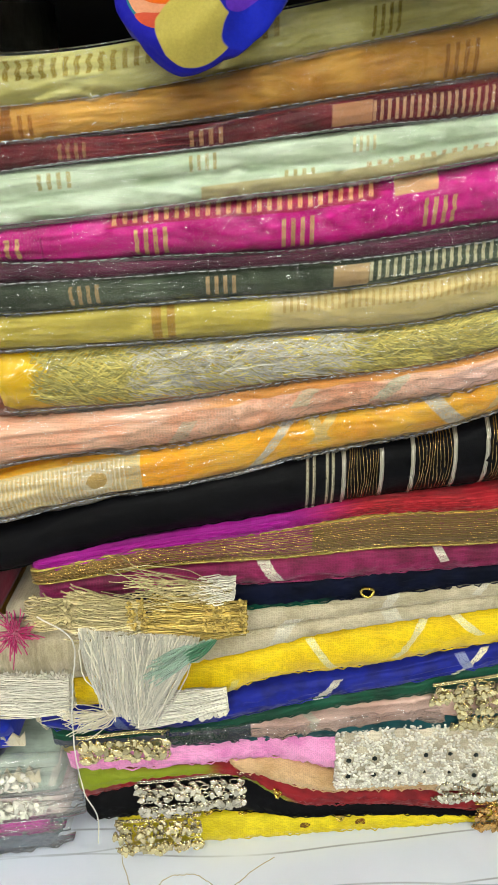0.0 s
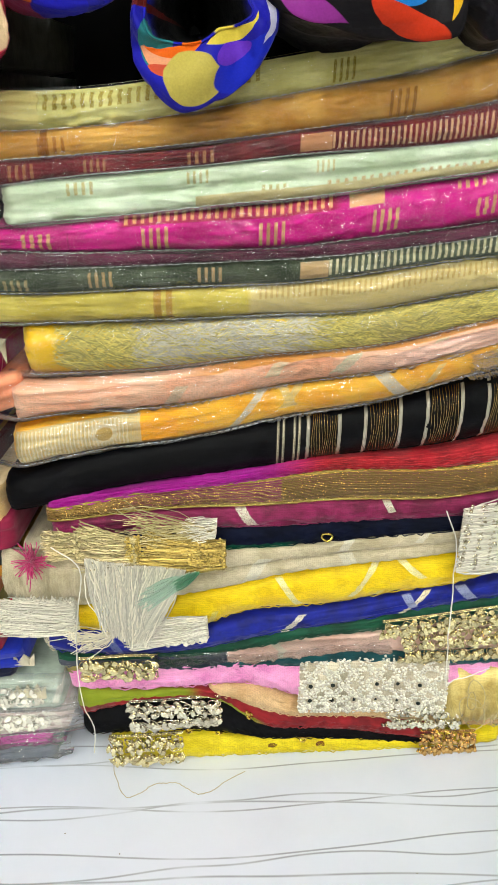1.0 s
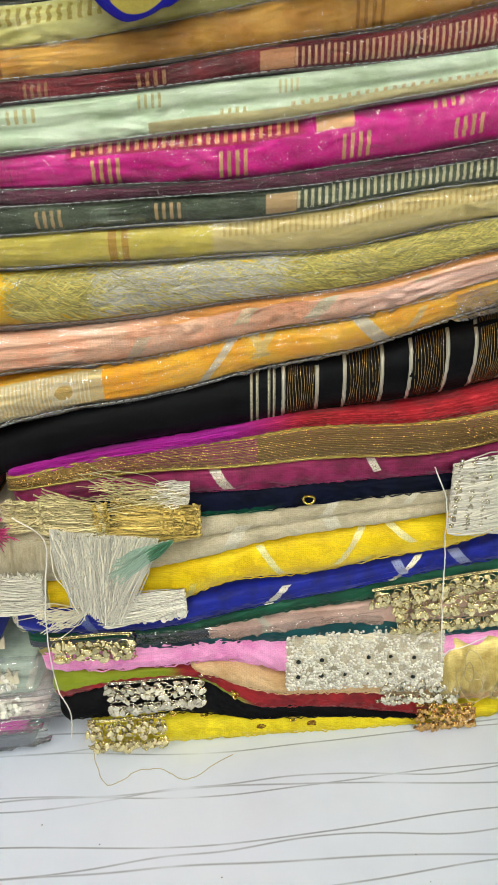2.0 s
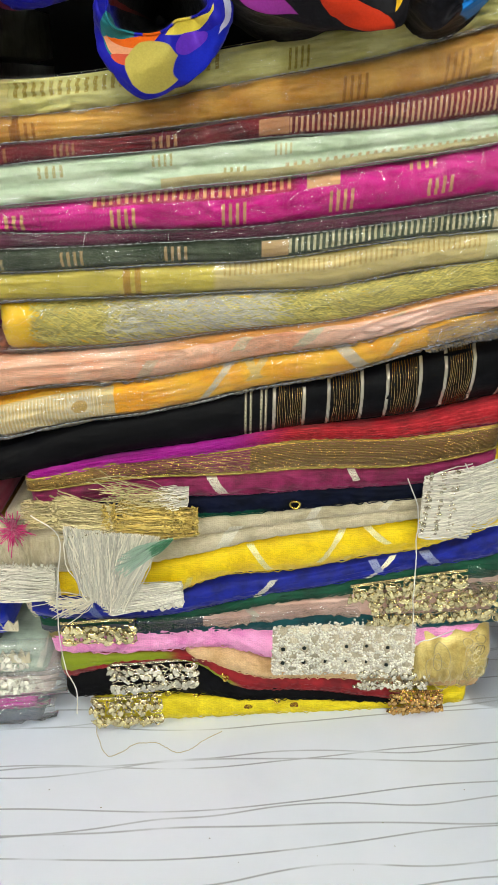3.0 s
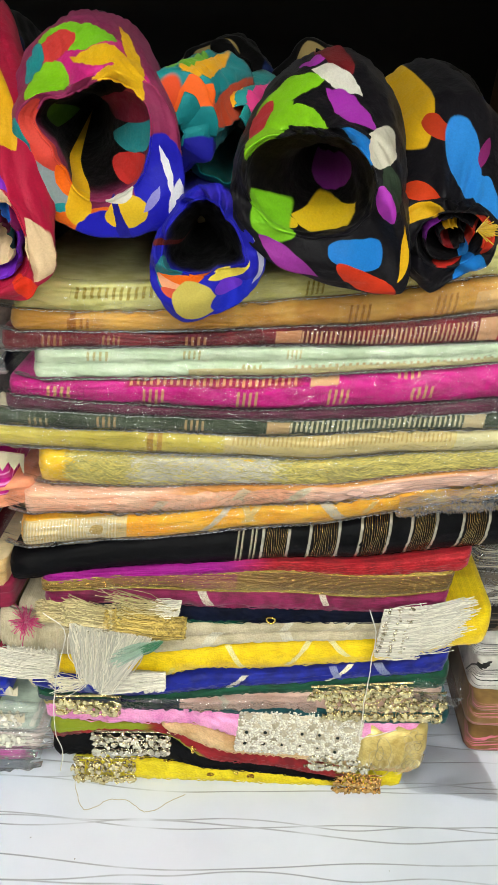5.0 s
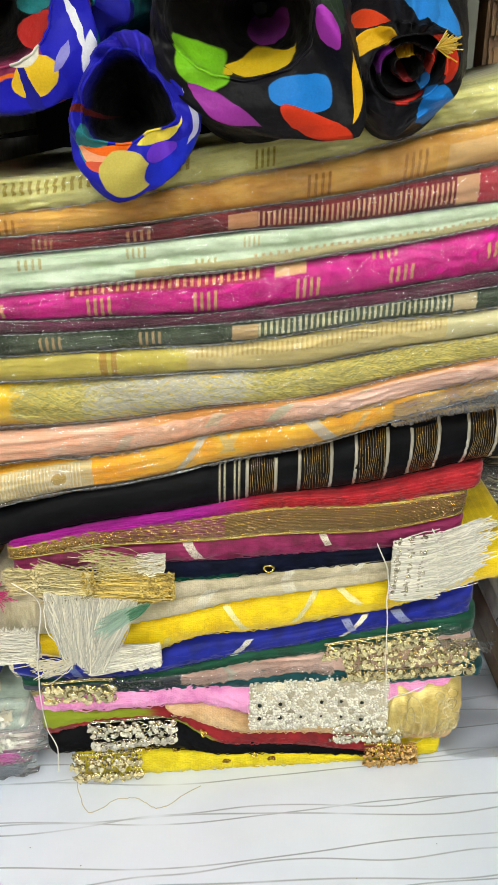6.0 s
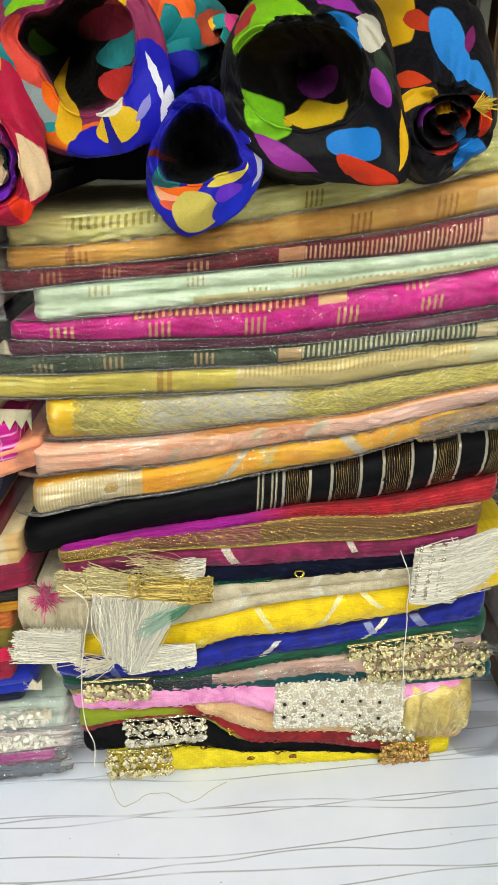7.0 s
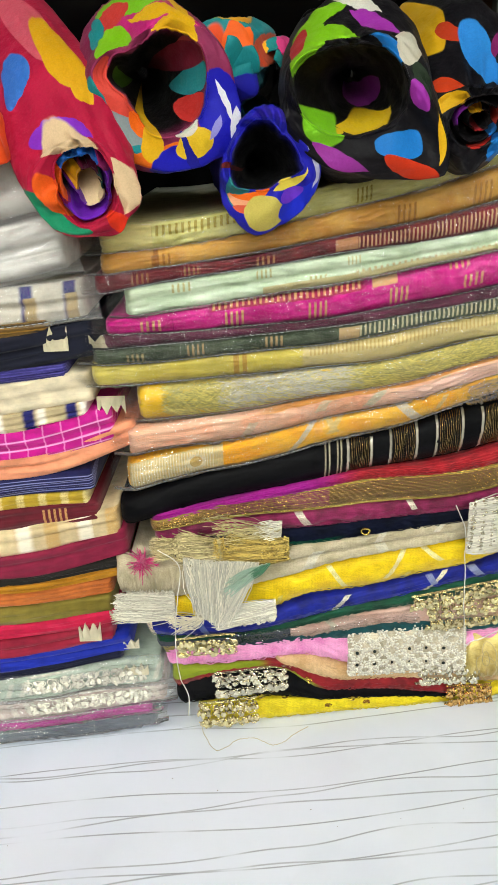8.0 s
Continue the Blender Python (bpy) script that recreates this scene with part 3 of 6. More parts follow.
def folded(label, mat, fold, category="dupatta", group="folded cloths in the stack", name="folded_dupatta"):
    ob = tagged(new(name), label, category, group)
    ob.location = (0.5 * (fold.x0 + fold.x1), 0.1, float(min(fold.low)))
    shift = Matrix.Translation(-Vector(ob.location))
    me = fold.mesh("cloth")
    me.transform(shift)
    part("cloth", me, mat, ob)
    ob["shift"] = 0
    return ob


def attach(name, me, mat, thing, label=""):
    """A part whose mesh is given in world places."""
    me.transform(Matrix.Translation(-Vector(thing.location)))
    return part(name, me, mat, thing, label)


def bag(thing, fold, seed, left=0.014, right=0.004, v0=-0.06, v1=1.1, lift=0.0024, mat=None, amp=0.0006):
    rng = np.random.default_rng(seed)
    me = fold.sheet("plastic_bag", fold.x0 - left, fold.x1 + right, v0, v1, lift, rng, amp, 420, 26, creases=40)
    skin = attach("plastic_bag", me, mat or PLASTIC, thing, "clear crinkled plastic bag")
    if v1 > 1:
        hem = fold.sheet("bag_seam", fold.x0 - left, fold.x1 + right, 0.98, 1.07, lift + 0.0009, rng, amp * 0.5, tuck=0.004, nv=5)
        hem.transform(Matrix.Translation(-Vector(thing.location)))
        part("bag_seam", hem, SEAM, skin, "milky welded seam of the bag")
        n = int((fold.x1 - fold.x0) / 0.0048)
        x = fold.x0 + 0.003 + np.arange(n)[:, None] * 0.0048 + np.array([[0.0, 0.0015, 0.003]])
        dash = fold.at(np.clip(x, fold.x0 + 0.003, fold.x1 - 0.003), 0.97, lift + 0.0022)
        v, f = strands(dash, 0.00026)
        me = mesh_of("perforation", v, f)
        me.transform(Matrix.Translation(-Vector(thing.location)))
        part("perforation", me, WELD, skin, "row of white heat-sealed dashes")
    return skin

# ---- the main stack ----
STACK = {}


def stack(key, label, mat, span, low, high, bagged=0, **kw):
    fold = Fold(span[0], span[1], low, high, seed=len(STACK) * 7, **kw)
    ob = folded(label, mat, fold)
    if bagged:
        bag(ob, fold, 100 + len(STACK))
    else:
        xs = np.linspace(fold.x0 + 0.004, fold.x1 - 0.004, 110)
        for v in (0.5,) if fold.lobes == 2 else (0.92,):
            hv, hf = strands([fold.at(xs, np.clip(v + 0.02 * np.sin(xs * 55 + len(STACK)), 0, 1), 0.0006)], 0.0005, 5)
            attach("selvedge", mesh_of("selvedge", hv, hf, np.repeat(np.stack([xs, np.full(110, v)], -1), 5, 0)), mat, ob)
    STACK[key] = (ob, fold)


stack("top_lime", "pale lime green cloth with gold weave, in a clear bag", M_TOP_LIME,
      (-0.166, 0.275), (0.5195, 0.5276, 0.5482, 0.5763, 0.6050), (0.5406, 0.5478, 0.5676, 0.5972, 0.6276), 1, wrinkle=0.002)
stack("gold_orange", "golden orange cloth in a clear plastic bag", M_GOLD_ORANGE,
      (-0.167, 0.275), (0.5048, 0.5115, 0.5271, 0.5492, 0.5722), (0.5195, 0.5275, 0.5481, 0.5762, 0.6050), 1)
stack("maroon", "maroon cloth with small gold bars, in a clear bag", M_MAROON,
      (-0.173, 0.275), (0.4892, 0.5010, 0.5115, 0.5250, 0.5380), (0.5033, 0.5101, 0.5250, 0.5473, 0.5706), 1)
stack("mint", "mint green cloth folded twice, in a clear plastic bag", M_MINT,
      (-0.151, 0.275), (0.4679, 0.4791, 0.4927, 0.5101, 0.5274), (0.4910, 0.5013, 0.5125, 0.5252, 0.5376), 1, lobes=2)
stack("magenta", "bright magenta cloth with gold bars, in a clear bag", M_MAGENTA,
      (-0.168, 0.275), (0.4542, 0.4545, 0.4624, 0.4765, 0.4907), (0.4643, 0.4768, 0.4901, 0.5090, 0.5276), 1, wrinkle=0.0018)
stack("plum", "dark plum cloth in a crinkled clear bag", M_PLUM,
      (-0.171, 0.275), (0.4414, 0.4483, 0.4553, 0.4686, 0.4839), (0.4524, 0.4536, 0.4613, 0.4756, 0.4899), 1)
stack("greygreen", "grey-green cloth with cream bars, in a clear bag", M_GREYGREEN,
      (-0.181, 0.275), (0.4276, 0.4319, 0.4417, 0.4544, 0.4685), (0.4398, 0.4476, 0.4549, 0.4683, 0.4839), 1)
stack("cream_yellow", "pale yellow cloth with woven cream border, in a clear bag", M_CREAM_YELLOW,
      (-0.184, 0.275), (0.4073, 0.4125, 0.4174, 0.4325, 0.4527), (0.4266, 0.4308, 0.4406, 0.4535, 0.4677), 1)
stack("fringe_yellow", "yellow cloth under a matted gold fringe, in a clear bag", M_FRINGE_YELLOW,
      (-0.150, 0.275), (0.3710, 0.3802, 0.3931, 0.4148, 0.4403), (0.4061, 0.4109, 0.4171, 0.4334, 0.4528), 1)
stack("peach", "peach net cloth with pale ribbons, in a clear bag", M_PEACH,
      (-0.163, 0.275), (0.3398, 0.3515, 0.3714, 0.3943, 0.4185), (0.3652, 0.3762, 0.3922, 0.4141, 0.4397), 1, wrinkle=0.002)
stack("orange", "orange net cloth with silver ribbons, in a clear bag", M_ORANGE,
      (-0.167, 0.275), (0.3046, 0.3244, 0.3460, 0.3791, 0.4174), (0.3301, 0.3506, 0.3703, 0.3940, 0.4191), 1)
stack("black", "black cloth with silver and gold striped border", M_BLACK,
      (-0.177, 0.275), (0.2671, 0.2884, 0.3001, 0.3165, 0.3405), (0.2932, 0.3229, 0.3427, 0.3663, 0.3906), 0, puff=1.0, wrinkle=0.0007)
stack("red", "thin red cloth fold", M_RED,
      (-0.150, 0.217), (0.2692, 0.2837, 0.2926, 0.2971, 0.3066), (0.2767, 0.2898, 0.3012, 0.3100, 0.3279), 0)
stack("brocade", "gold-threaded purple brocade fold with gold edging", M_BROCADE,
      (-0.152, 0.208), (0.2610, 0.2655, 0.2656, 0.2670, 0.2809), (0.2718, 0.2865, 0.2945, 0.2992, 0.3053), 0, wrinkle=0.0004)
stack("wine_net", "wine red net fold with silver ribbons", M_WINE_NET,
      (-0.149, 0.208), (0.2442, 0.2479, 0.2476, 0.2517, 0.2625), (0.2612, 0.2658, 0.2666, 0.2677, 0.2809), 0)
stack("navy", "dark navy cloth with small sequins", M_NAVY,
      (-0.143, 0.203), (0.2273, 0.2267, 0.2302, 0.2365, 0.2457), (0.2445, 0.2480, 0.2483, 0.2526, 0.2631), 0)
stack("taupe_net", "taupe net cloth with silver ribbons, loosely folded", M_TAUPE_NET,
      (-0.173, 0.215), (0.1771, 0.177, 0.1808, 0.1888, 0.2038, 0.2101, 0.214, 0.2238, 0.2394), (0.2337, 0.2291, 0.226, 0.2268, 0.2297, 0.2334, 0.2381, 0.244, 0.2503), 0, lobes=2)
stack("yellow_net", "bright yellow net cloth with silver ribbons", M_YELLOW_NET,
      (-0.160, 0.258), (0.154, 0.1443, 0.1447, 0.163, 0.1649, 0.1721, 0.1807, 0.1983, 0.2116), (0.175, 0.1783, 0.1831, 0.196, 0.2089, 0.2132, 0.2161, 0.2369, 0.2508), 0, puff=1.0)
stack("blue", "royal blue cloth with silver ribbons", M_BLUE,
      (-0.167, 0.229), (0.1279, 0.1218, 0.1243, 0.1317, 0.1437, 0.151, 0.1585, 0.1672, 0.1733), (0.1546, 0.1479, 0.1433, 0.1543, 0.1623, 0.1693, 0.1767, 0.1854, 0.2041), 0)
stack("green", "dark green cloth edge", M_GREEN,
      (-0.159, 0.236), (0.1226, 0.1191, 0.12, 0.1266, 0.1338, 0.1386, 0.1422, 0.1456, 0.1505), (0.1256, 0.1221, 0.1249, 0.1337, 0.1448, 0.1518, 0.1602, 0.1677, 0.1743), 0)
stack("pale_pink", "pale pink cloth edge under gold lace", M_PALE_PINK,
      (-0.159, 0.237), (0.1133, 0.1130, 0.1168, 0.1096, 0.1018), (0.1224, 0.1238, 0.1317, 0.1388, 0.1529), 0)
stack("teal", "dark teal cloth folded thin", M_TEAL,
      (-0.154, 0.254), (0.1043, 0.1014, 0.0990, 0.0959, 0.0942), (0.1141, 0.1161, 0.1170, 0.1094, 0.1050), 0)
stack("pink", "soft pink net cloth with silver lace panel", M_PINK,
      (-0.151, 0.232), (0.0902, 0.0831, 0.0826, 0.083, 0.0628, 0.0573, 0.0519, 0.0475, 0.0455), (0.1149, 0.1126, 0.1127, 0.116, 0.1062, 0.1075, 0.1088, 0.1062, 0.1035), 0, puff=1.0, out=0.003, wrinkle=0.002)
stack("tan", "tan net cloth folded under the lace", M_TAN,
      (-0.040, 0.235), (0.0804, 0.058, 0.0453, 0.0417, 0.0382, 0.032, 0.0264, 0.0215, 0.0184), (0.084, 0.084, 0.0668, 0.0612, 0.0572, 0.0533, 0.0495, 0.0475, 0.0464), 0)
stack("olive", "olive and maroon cloth fold with sequins", M_OLIVE,
      (-0.147, 0.163), (0.057, 0.0699, 0.073, 0.0687, 0.0369, 0.0325, 0.0254, 0.016, 0.0094), (0.0897, 0.0834, 0.0823, 0.0765, 0.0521, 0.0434, 0.0394, 0.0337, 0.0269), 0)
stack("black_low", "black cloth fold with gold sequins", M_BLACK_LOW,
      (-0.144, 0.165), (0.0386, 0.0346, 0.0304, 0.0248, 0.0205, 0.019, 0.0163, 0.0115, 0.0063), (0.0583, 0.0707, 0.0731, 0.0668, 0.0361, 0.0324, 0.0248, 0.0155, 0.0093), 0)
stack("yellow_low", "lemon yellow net cloth on the shelf", M_YELLOW_LOW,
      (-0.122, 0.224), (0.0035, 0.0027, 0.002, 0.0017, 0.0015, 0.0014, 0.0015, 0.0017, 0.002), (0.0365, 0.0317, 0.0259, 0.0206, 0.0189, 0.0155, 0.0101, 0.0111, 0.016), 0)


# ---- trimmings ----
def surface(x0, x1, low, high, out=0.004, seed=0, **kw):
    return Fold(x0, x1, (low[0], low[0] * 0.5 + low[1] * 0.5, low[1]), (high[0], high[0] * 0.5 + high[1] * 0.5, high[1]), out=out, seed=seed, **kw)


def on(thing, name, verts, faces, mat, label="", uvs=None):
    return attach(name, mesh_of(name, verts, faces, uvs), mat, thing, label)


def rings_on(fold, specs, tube=0.0006, points=14):
    """Loops lying on a cloth: rows of x, v, half width, half height in metres, turn, lift."""
    paths = []
    for x, v, a, b, turn, lift in specs:
        th = np.linspace(0, 2 * math.pi, points)
        c, s = math.cos(turn), math.sin(turn)
        dx, dz = a * np.cos(th) * c - b * np.sin(th) * s, a * np.cos(th) * s + b * np.sin(th) * c
        xx = np.clip(x + dx, fold.x0 + 0.001, fold.x1 - 0.001)
        p = fold.at(np.full(points, np.clip(x, fold.x0 + 0.001, fold.x1 - 0.001)), v)
        q = fold.at(xx, v)
        p[:, 0] = xx
        p[:, 1] = q[:, 1] - lift - 0.0012 * np.abs(np.sin(th))
        p[:, 2] = q[:, 2] + dz
        paths.append(p)
    return strands(paths, tube, 4)


def beads(points, radius):
    bm = bmesh.new()
    bmesh.ops.create_icosphere(bm, subdivisions=1, radius=1)
    bv = np.array([v.co[:] for v in bm.verts])
    bf = np.array([[v.index for v in f.verts] for f in bm.faces])
    bm.free()
    p = np.asarray(points, float).reshape(-1, 3)
    r = np.broadcast_to(np.asarray(radius, float), (len(p),))
    v = (p[:, None] + bv[None] * r[:, None, None] * np.array([1, 0.6, 1])).reshape(-1, 3)
    f = (np.arange(len(p))[:, None, None] * len(bv) + bf[None]).reshape(-1, 3)
    return v, f


def petals_on(fold, specs):
    """Puffed foil leaves on a cloth: rows of x, v, half length, half width, turn, lift."""
    bm = bmesh.new()
    bmesh.ops.create_icosphere(bm, subdivisions=2, radius=1)
    bv = np.array([v.co[:] for v in bm.verts])
    bf = np.array([[v.index for v in f.verts] for f in bm.faces])
    bm.free()
    sp = np.array(specs)
    c = fold.at(np.clip(sp[:, 0], fold.x0 + 0.001, fold.x1 - 0.001), np.clip(sp[:, 1], 0.03, 0.97))
    lx = bv[None, :, 0] * sp[:, 2:3] * (1 - 0.35 * np.abs(bv[None, :, 0]))
    lz = bv[None, :, 2] * sp[:, 3:4] * (1 - 0.55 * bv[None, :, 0] ** 2)
    ly = bv[None, :, 1] * sp[:, 3:4] * 0.45 + 0.0006 * np.sin(bv[None, :, 0] * 9)
    co, si = np.cos(sp[:, 4:5]), np.sin(sp[:, 4:5])
    v = np.stack([c[:, :1] + lx * co - lz * si, c[:, 1:2] - sp[:, 5:6] + ly, c[:, 2:] + lx * si + lz * co], -1)
    return v.reshape(-1, 3), (np.arange(len(sp))[:, None, None] * len(bv) + bf[None]).reshape(-1, 3)


def petal_lace(thing, fold, step, mat, seed, label, rows=1, name="lace_border"):
    """A metallic cutwork border: paired petals, loops and beads on a backing."""
    rng = np.random.default_rng(seed)
    specs, pts, rad = [], [], []
    n = max(2, int((fold.x1 - fold.x0) / step))
    mid = 0.5 * (np.mean(fold.high) - np.mean(fold.low))
    for r in range(rows):
        for i in range(n):
            x = fold.x0 + (i + 0.5 + 0.25 * (r % 2)) * (fold.x1 - fold.x0) / n
            vc = (r + 0.5) / rows
            hh = mid / rows
            for sgn in (-1, 1):
                specs.append((x + rng.normal(0, 0.0006), vc + sgn * 0.17 / rows, step * 0.42, hh * 0.34, sgn * 0.6 + rng.normal(0, 0.25), 0.0008))
                specs.append((x + step * 0.3, vc + sgn * 0.2 / rows, step * 0.22, hh * 0.26, rng.normal(0, 0.4), 0.0012))
            for _ in range(9):
                pts.append(fold.at(np.clip(x + rng.normal(0, step * 0.35), fold.x0 + 0.001, fold.x1 - 0.001), np.clip(vc + rng.normal(0, 0.3 / rows), 0.03, 0.97), 0.0012))
                rad.append(rng.uniform(0.0006, 0.0014))
    for v in (0.04, 0.96):
        m = int((fold.x1 - fold.x0) / 0.0022)
        for i in range(m):
            specs.append((fold.x0 + (i + 0.5) * 0.0022, v, 0.0016, 0.0009, 0.3, 0.0006))
    leaf = []
    for r in range(rows):
        for i in range(n):
            x = fold.x0 + (i + 0.5 + 0.25 * (r % 2)) * (fold.x1 - fold.x0) / n
            hh = mid / rows
            for q in range(11):
                turn = rng.choice([0.5, -0.5, 1.2, -1.2, 1.57]) + rng.normal(0, 0.25)
                leaf.append((x + rng.normal(0, step * 0.3), (r + 0.5 + rng.uniform(-0.34, 0.34)) / rows, min(step * 0.45, hh * 0.75) * rng.uniform(0.6, 1.1), min(step * 0.17, 0.0026), turn, 0.0026 + rng.uniform(0, 0.0016)))
    a, fa = rings_on(fold, specs, 0.0006)
    b, fb = beads(pts, rad)
    d, fd = petals_on(fold, leaf)
    me = mesh_of(name, np.concatenate([a, b, d]), fa.tolist() + (fb + len(a)).tolist() + (fd + len(a) + len(b)).tolist())
    return attach(name, me, mat, thing, label)


def tissue(thing, fold, mat, name="lace_ground", label=""):
    """The thin cloth that carries a border, lying on the fold below it."""
    X, V = np.linspace(fold.x0, fold.x1, 60), np.linspace(0, 1, 9)
    xx, vv = np.meshgrid(X, V, indexing="ij")
    P = fold.at(xx, vv)
    Q = P.copy()
    Q[..., 1] += 0.004
    verts = np.concatenate([P.reshape(-1, 3), Q.reshape(-1, 3)])
    f = grid_faces(60, 9)
    rim = [i * 9 for i in range(60)] + [59 * 9 + j for j in range(1, 9)] + [i * 9 + 8 for i in range(58, -1, -1)] + [j for j in range(7, 0, -1)]
    n = len(P.reshape(-1, 3))
    side = [[a, b, b + n, a + n] for a, b in zip(rim, rim[1:] + rim[:1])]
    uv = np.stack([xx, vv], -1).reshape(-1, 2)
    return attach(name, mesh_of(name, verts, f.tolist() + (f[:, ::-1] + n).tolist() + side, np.concatenate([uv, uv])), mat, thing, label)


def fringe(thing, start, end, tip_spread, count, mat, seed, radius=0.0004, sag=0.004, points=7, name="fringe", label="", lift=0.006):
    """Loose threads from along the line start to around the line end; both are ((x, z), (x, z))."""
    rng = np.random.default_rng(seed)
    t = rng.uniform(0, 1, count)
    a = np.array(start[0])[None] * (1 - t[:, None]) + np.array(start[1])[None] * t[:, None]
    b = np.array(end[0])[None] * (1 - t[:, None]) + np.array(end[1])[None] * t[:, None] + rng.normal(0, tip_spread, (count, 2))
    s = np.linspace(0, 1, points)[None, :, None]
    bend = rng.normal(0, sag, (count, 1, 2)) * np.sin(math.pi * s)
    xz = a[:, None] * (1 - s) + b[:, None] * s + bend
    xz = xz + 0.0005 * np.sin(s * rng.uniform(8, 22, (count, 1, 1)) + rng.uniform(0, 6, (count, 1, 1)))
    depth = lift + np.abs(rng.normal(0, 0.0022, (count, 1))) + 0.003 * np.sin(math.pi * s[:, :, 0]) * rng.uniform(0, 1, (count, 1))
    y = front_y(xz[..., 0], xz[..., 1]) - depth
    v, f = strands(np.stack([xz[..., 0], y, xz[..., 1]], -1), radius)
    return tagged(on(thing, name, v, f, mat, label), kind="stuff")


def loose_thread(name, points, label, mat=None, radius=0.00048, lift=0.012, grounded=False, seed=3):
    rng = np.random.default_rng(seed)
    pts = np.array(points, float)
    s = np.linspace(0, 1, 90)
    p = np.stack([smooth_curve(pts[:, i], s) for i in range(pts.shape[1])], -1)
    p += np.cumsum(rng.normal(0, 0.0006 if grounded else 0.0002, p.shape), 0) * np.sin(math.pi * s)[:, None]
    if grounded:
        p = np.stack([p[:, 0], p[:, 1], np.full(90, radius)], -1)
    else:
        p = np.stack([p[:, 0], front_y(p[:, 0], p[:, 1]) - lift, p[:, 1]], -1)
    v, f = strands(p[None], radius, 5)
    ob = part(name, mesh_of(name, v, f), mat or THREAD, None)
    return tagged(ob, label, "thread", "loose threads")


PINK_GROUND = fabric("silver_pink_ground", "D6CCB4", "A89E88", rough=0.4, shine=0.3, net=0.0016)
WHITE_GROUND = fabric("silver_white_ground", "DCD8C8", "BDB8A6", rough=0.45, shine=0.3, net=0.0012)
GOLD_FOIL = metal_thread("gold_foil_petals", "EFE0AA", 0.16, 0.55, 0.8)
BRIGHT_SILVER = metal_thread("bright_silver_petals", "EEE6CC", 0.15, 0.55, 0.85)
COPPER = metal_thread("copper_gold_beads", "E6B870", 0.18, 0.55, 0.8)
GREEN_SILK = yarn("mint_green_threads", "A9C8B0", 0.45)
PINK_TUFT = yarn("magenta_wool", "D81C7C", 0.8)

# openwork silver panel on the pink net
thing, fold = STACK["pink"]
lace = surface(0.037, 0.164, (0.0500, 0.0330), (0.1105, 0.1110), 0.0105, 1, end=0.004)
tissue(thing, lace, PINK_GROUND)
rng = np.random.default_rng(5)
pts, holes = [], []
span, tall = lace.x1 - lace.x0, 0.068
CELL_X, CELL_Z = 0.0185, 0.0165
n = 5200
gx, gv = rng.uniform(0, span, n), rng.uniform(0.015, 0.985, n)
px, pz = gx / CELL_X, gv * tall / CELL_Z
hole = np.minimum(np.hypot(np.mod(px, 1) - 0.5, np.mod(pz, 1) - 0.5) / 0.24, np.hypot(np.mod(px + 0.5, 1) - 0.5, np.mod(pz + 0.5, 1) - 0.5) / 0.20)
keep = hole > 1
pts = lace.at(lace.x0 + gx[keep], gv[keep], 0.0012)
v2, f2 = beads(pts, np.random.default_rng(6).uniform(0.0007, 0.0015, len(pts)))
on(thing, "lace_border", v2, f2, SILVER, "silver openwork lace panel with eyelets")
holes = [lace.at(lace.x0 + CELL_X * (i + 0.5), (j + 0.5) * CELL_Z / tall, 0.0003) for i in range(6) for j in range(4) if (i * 3 + j) % 3]
DARK_HOLE = plain("dark_hole", "15201C", 0.9)
for hole in holes:
    v3, f3 = beads([hole], 0.0021)
    on(thing, "eyelet", v3, f3, DARK_HOLE)

for key, span, low, high, step, mat, ground, rows, label in (
        ("pale_pink", (0.118, 0.240), (0.1040, 0.0990), (0.1390, 0.1460), 0.013, GOLD_FOIL, None, 2, "pale gold petal lace border"),
        ("green", (0.100, 0.200), (0.1360, 0.1450), (0.1540, 0.1640), 0.013, GOLD_FOIL, None, 1, "pale gold leaf-chain lace"),
        ("tan", (0.111, 0.180), (0.0300, 0.0260), (0.0600, 0.0590), 0.0115, BRIGHT_SILVER, None, 2, "silver-gold scalloped lace"),
        ("teal", (-0.140, -0.077), (0.1020, 0.0990), (0.1260, 0.1260), 0.015, GOLD_FOIL, None, 1, "pale gold petal lace"),
        ("black_low", (-0.104, -0.027), (0.0450, 0.0430), (0.0760, 0.0740), 0.0125, BRIGHT_SILVER, None, 2, "silver-gold foil lace"),
        ("yellow_low", (-0.122, -0.059), (0.0050, 0.0040), (0.0400, 0.0370), 0.012, GOLD_FOIL, None, 2, "bright gold foil leaf lace"),
        ("yellow_net", (-0.096, -0.038), (0.1370, 0.1400), (0.1630, 0.1650), 0.01, SILVER, WHITE_GROUND, 2, "pale silver woven lace"),
        ("taupe_net", (-0.180, -0.135), (0.1600, 0.1530), (0.2000, 0.1910), 0.006, SILVER, WHITE_GROUND, 3, "silver fringed lace block")):
    sub = surface(span[0], span[1], low, high, 0.0065, len(key), end=0.003)
    if ground:
        tissue(STACK[key][0], sub, ground)
    petal_lace(STACK[key][0], sub, step, mat, len(key), label, rows)

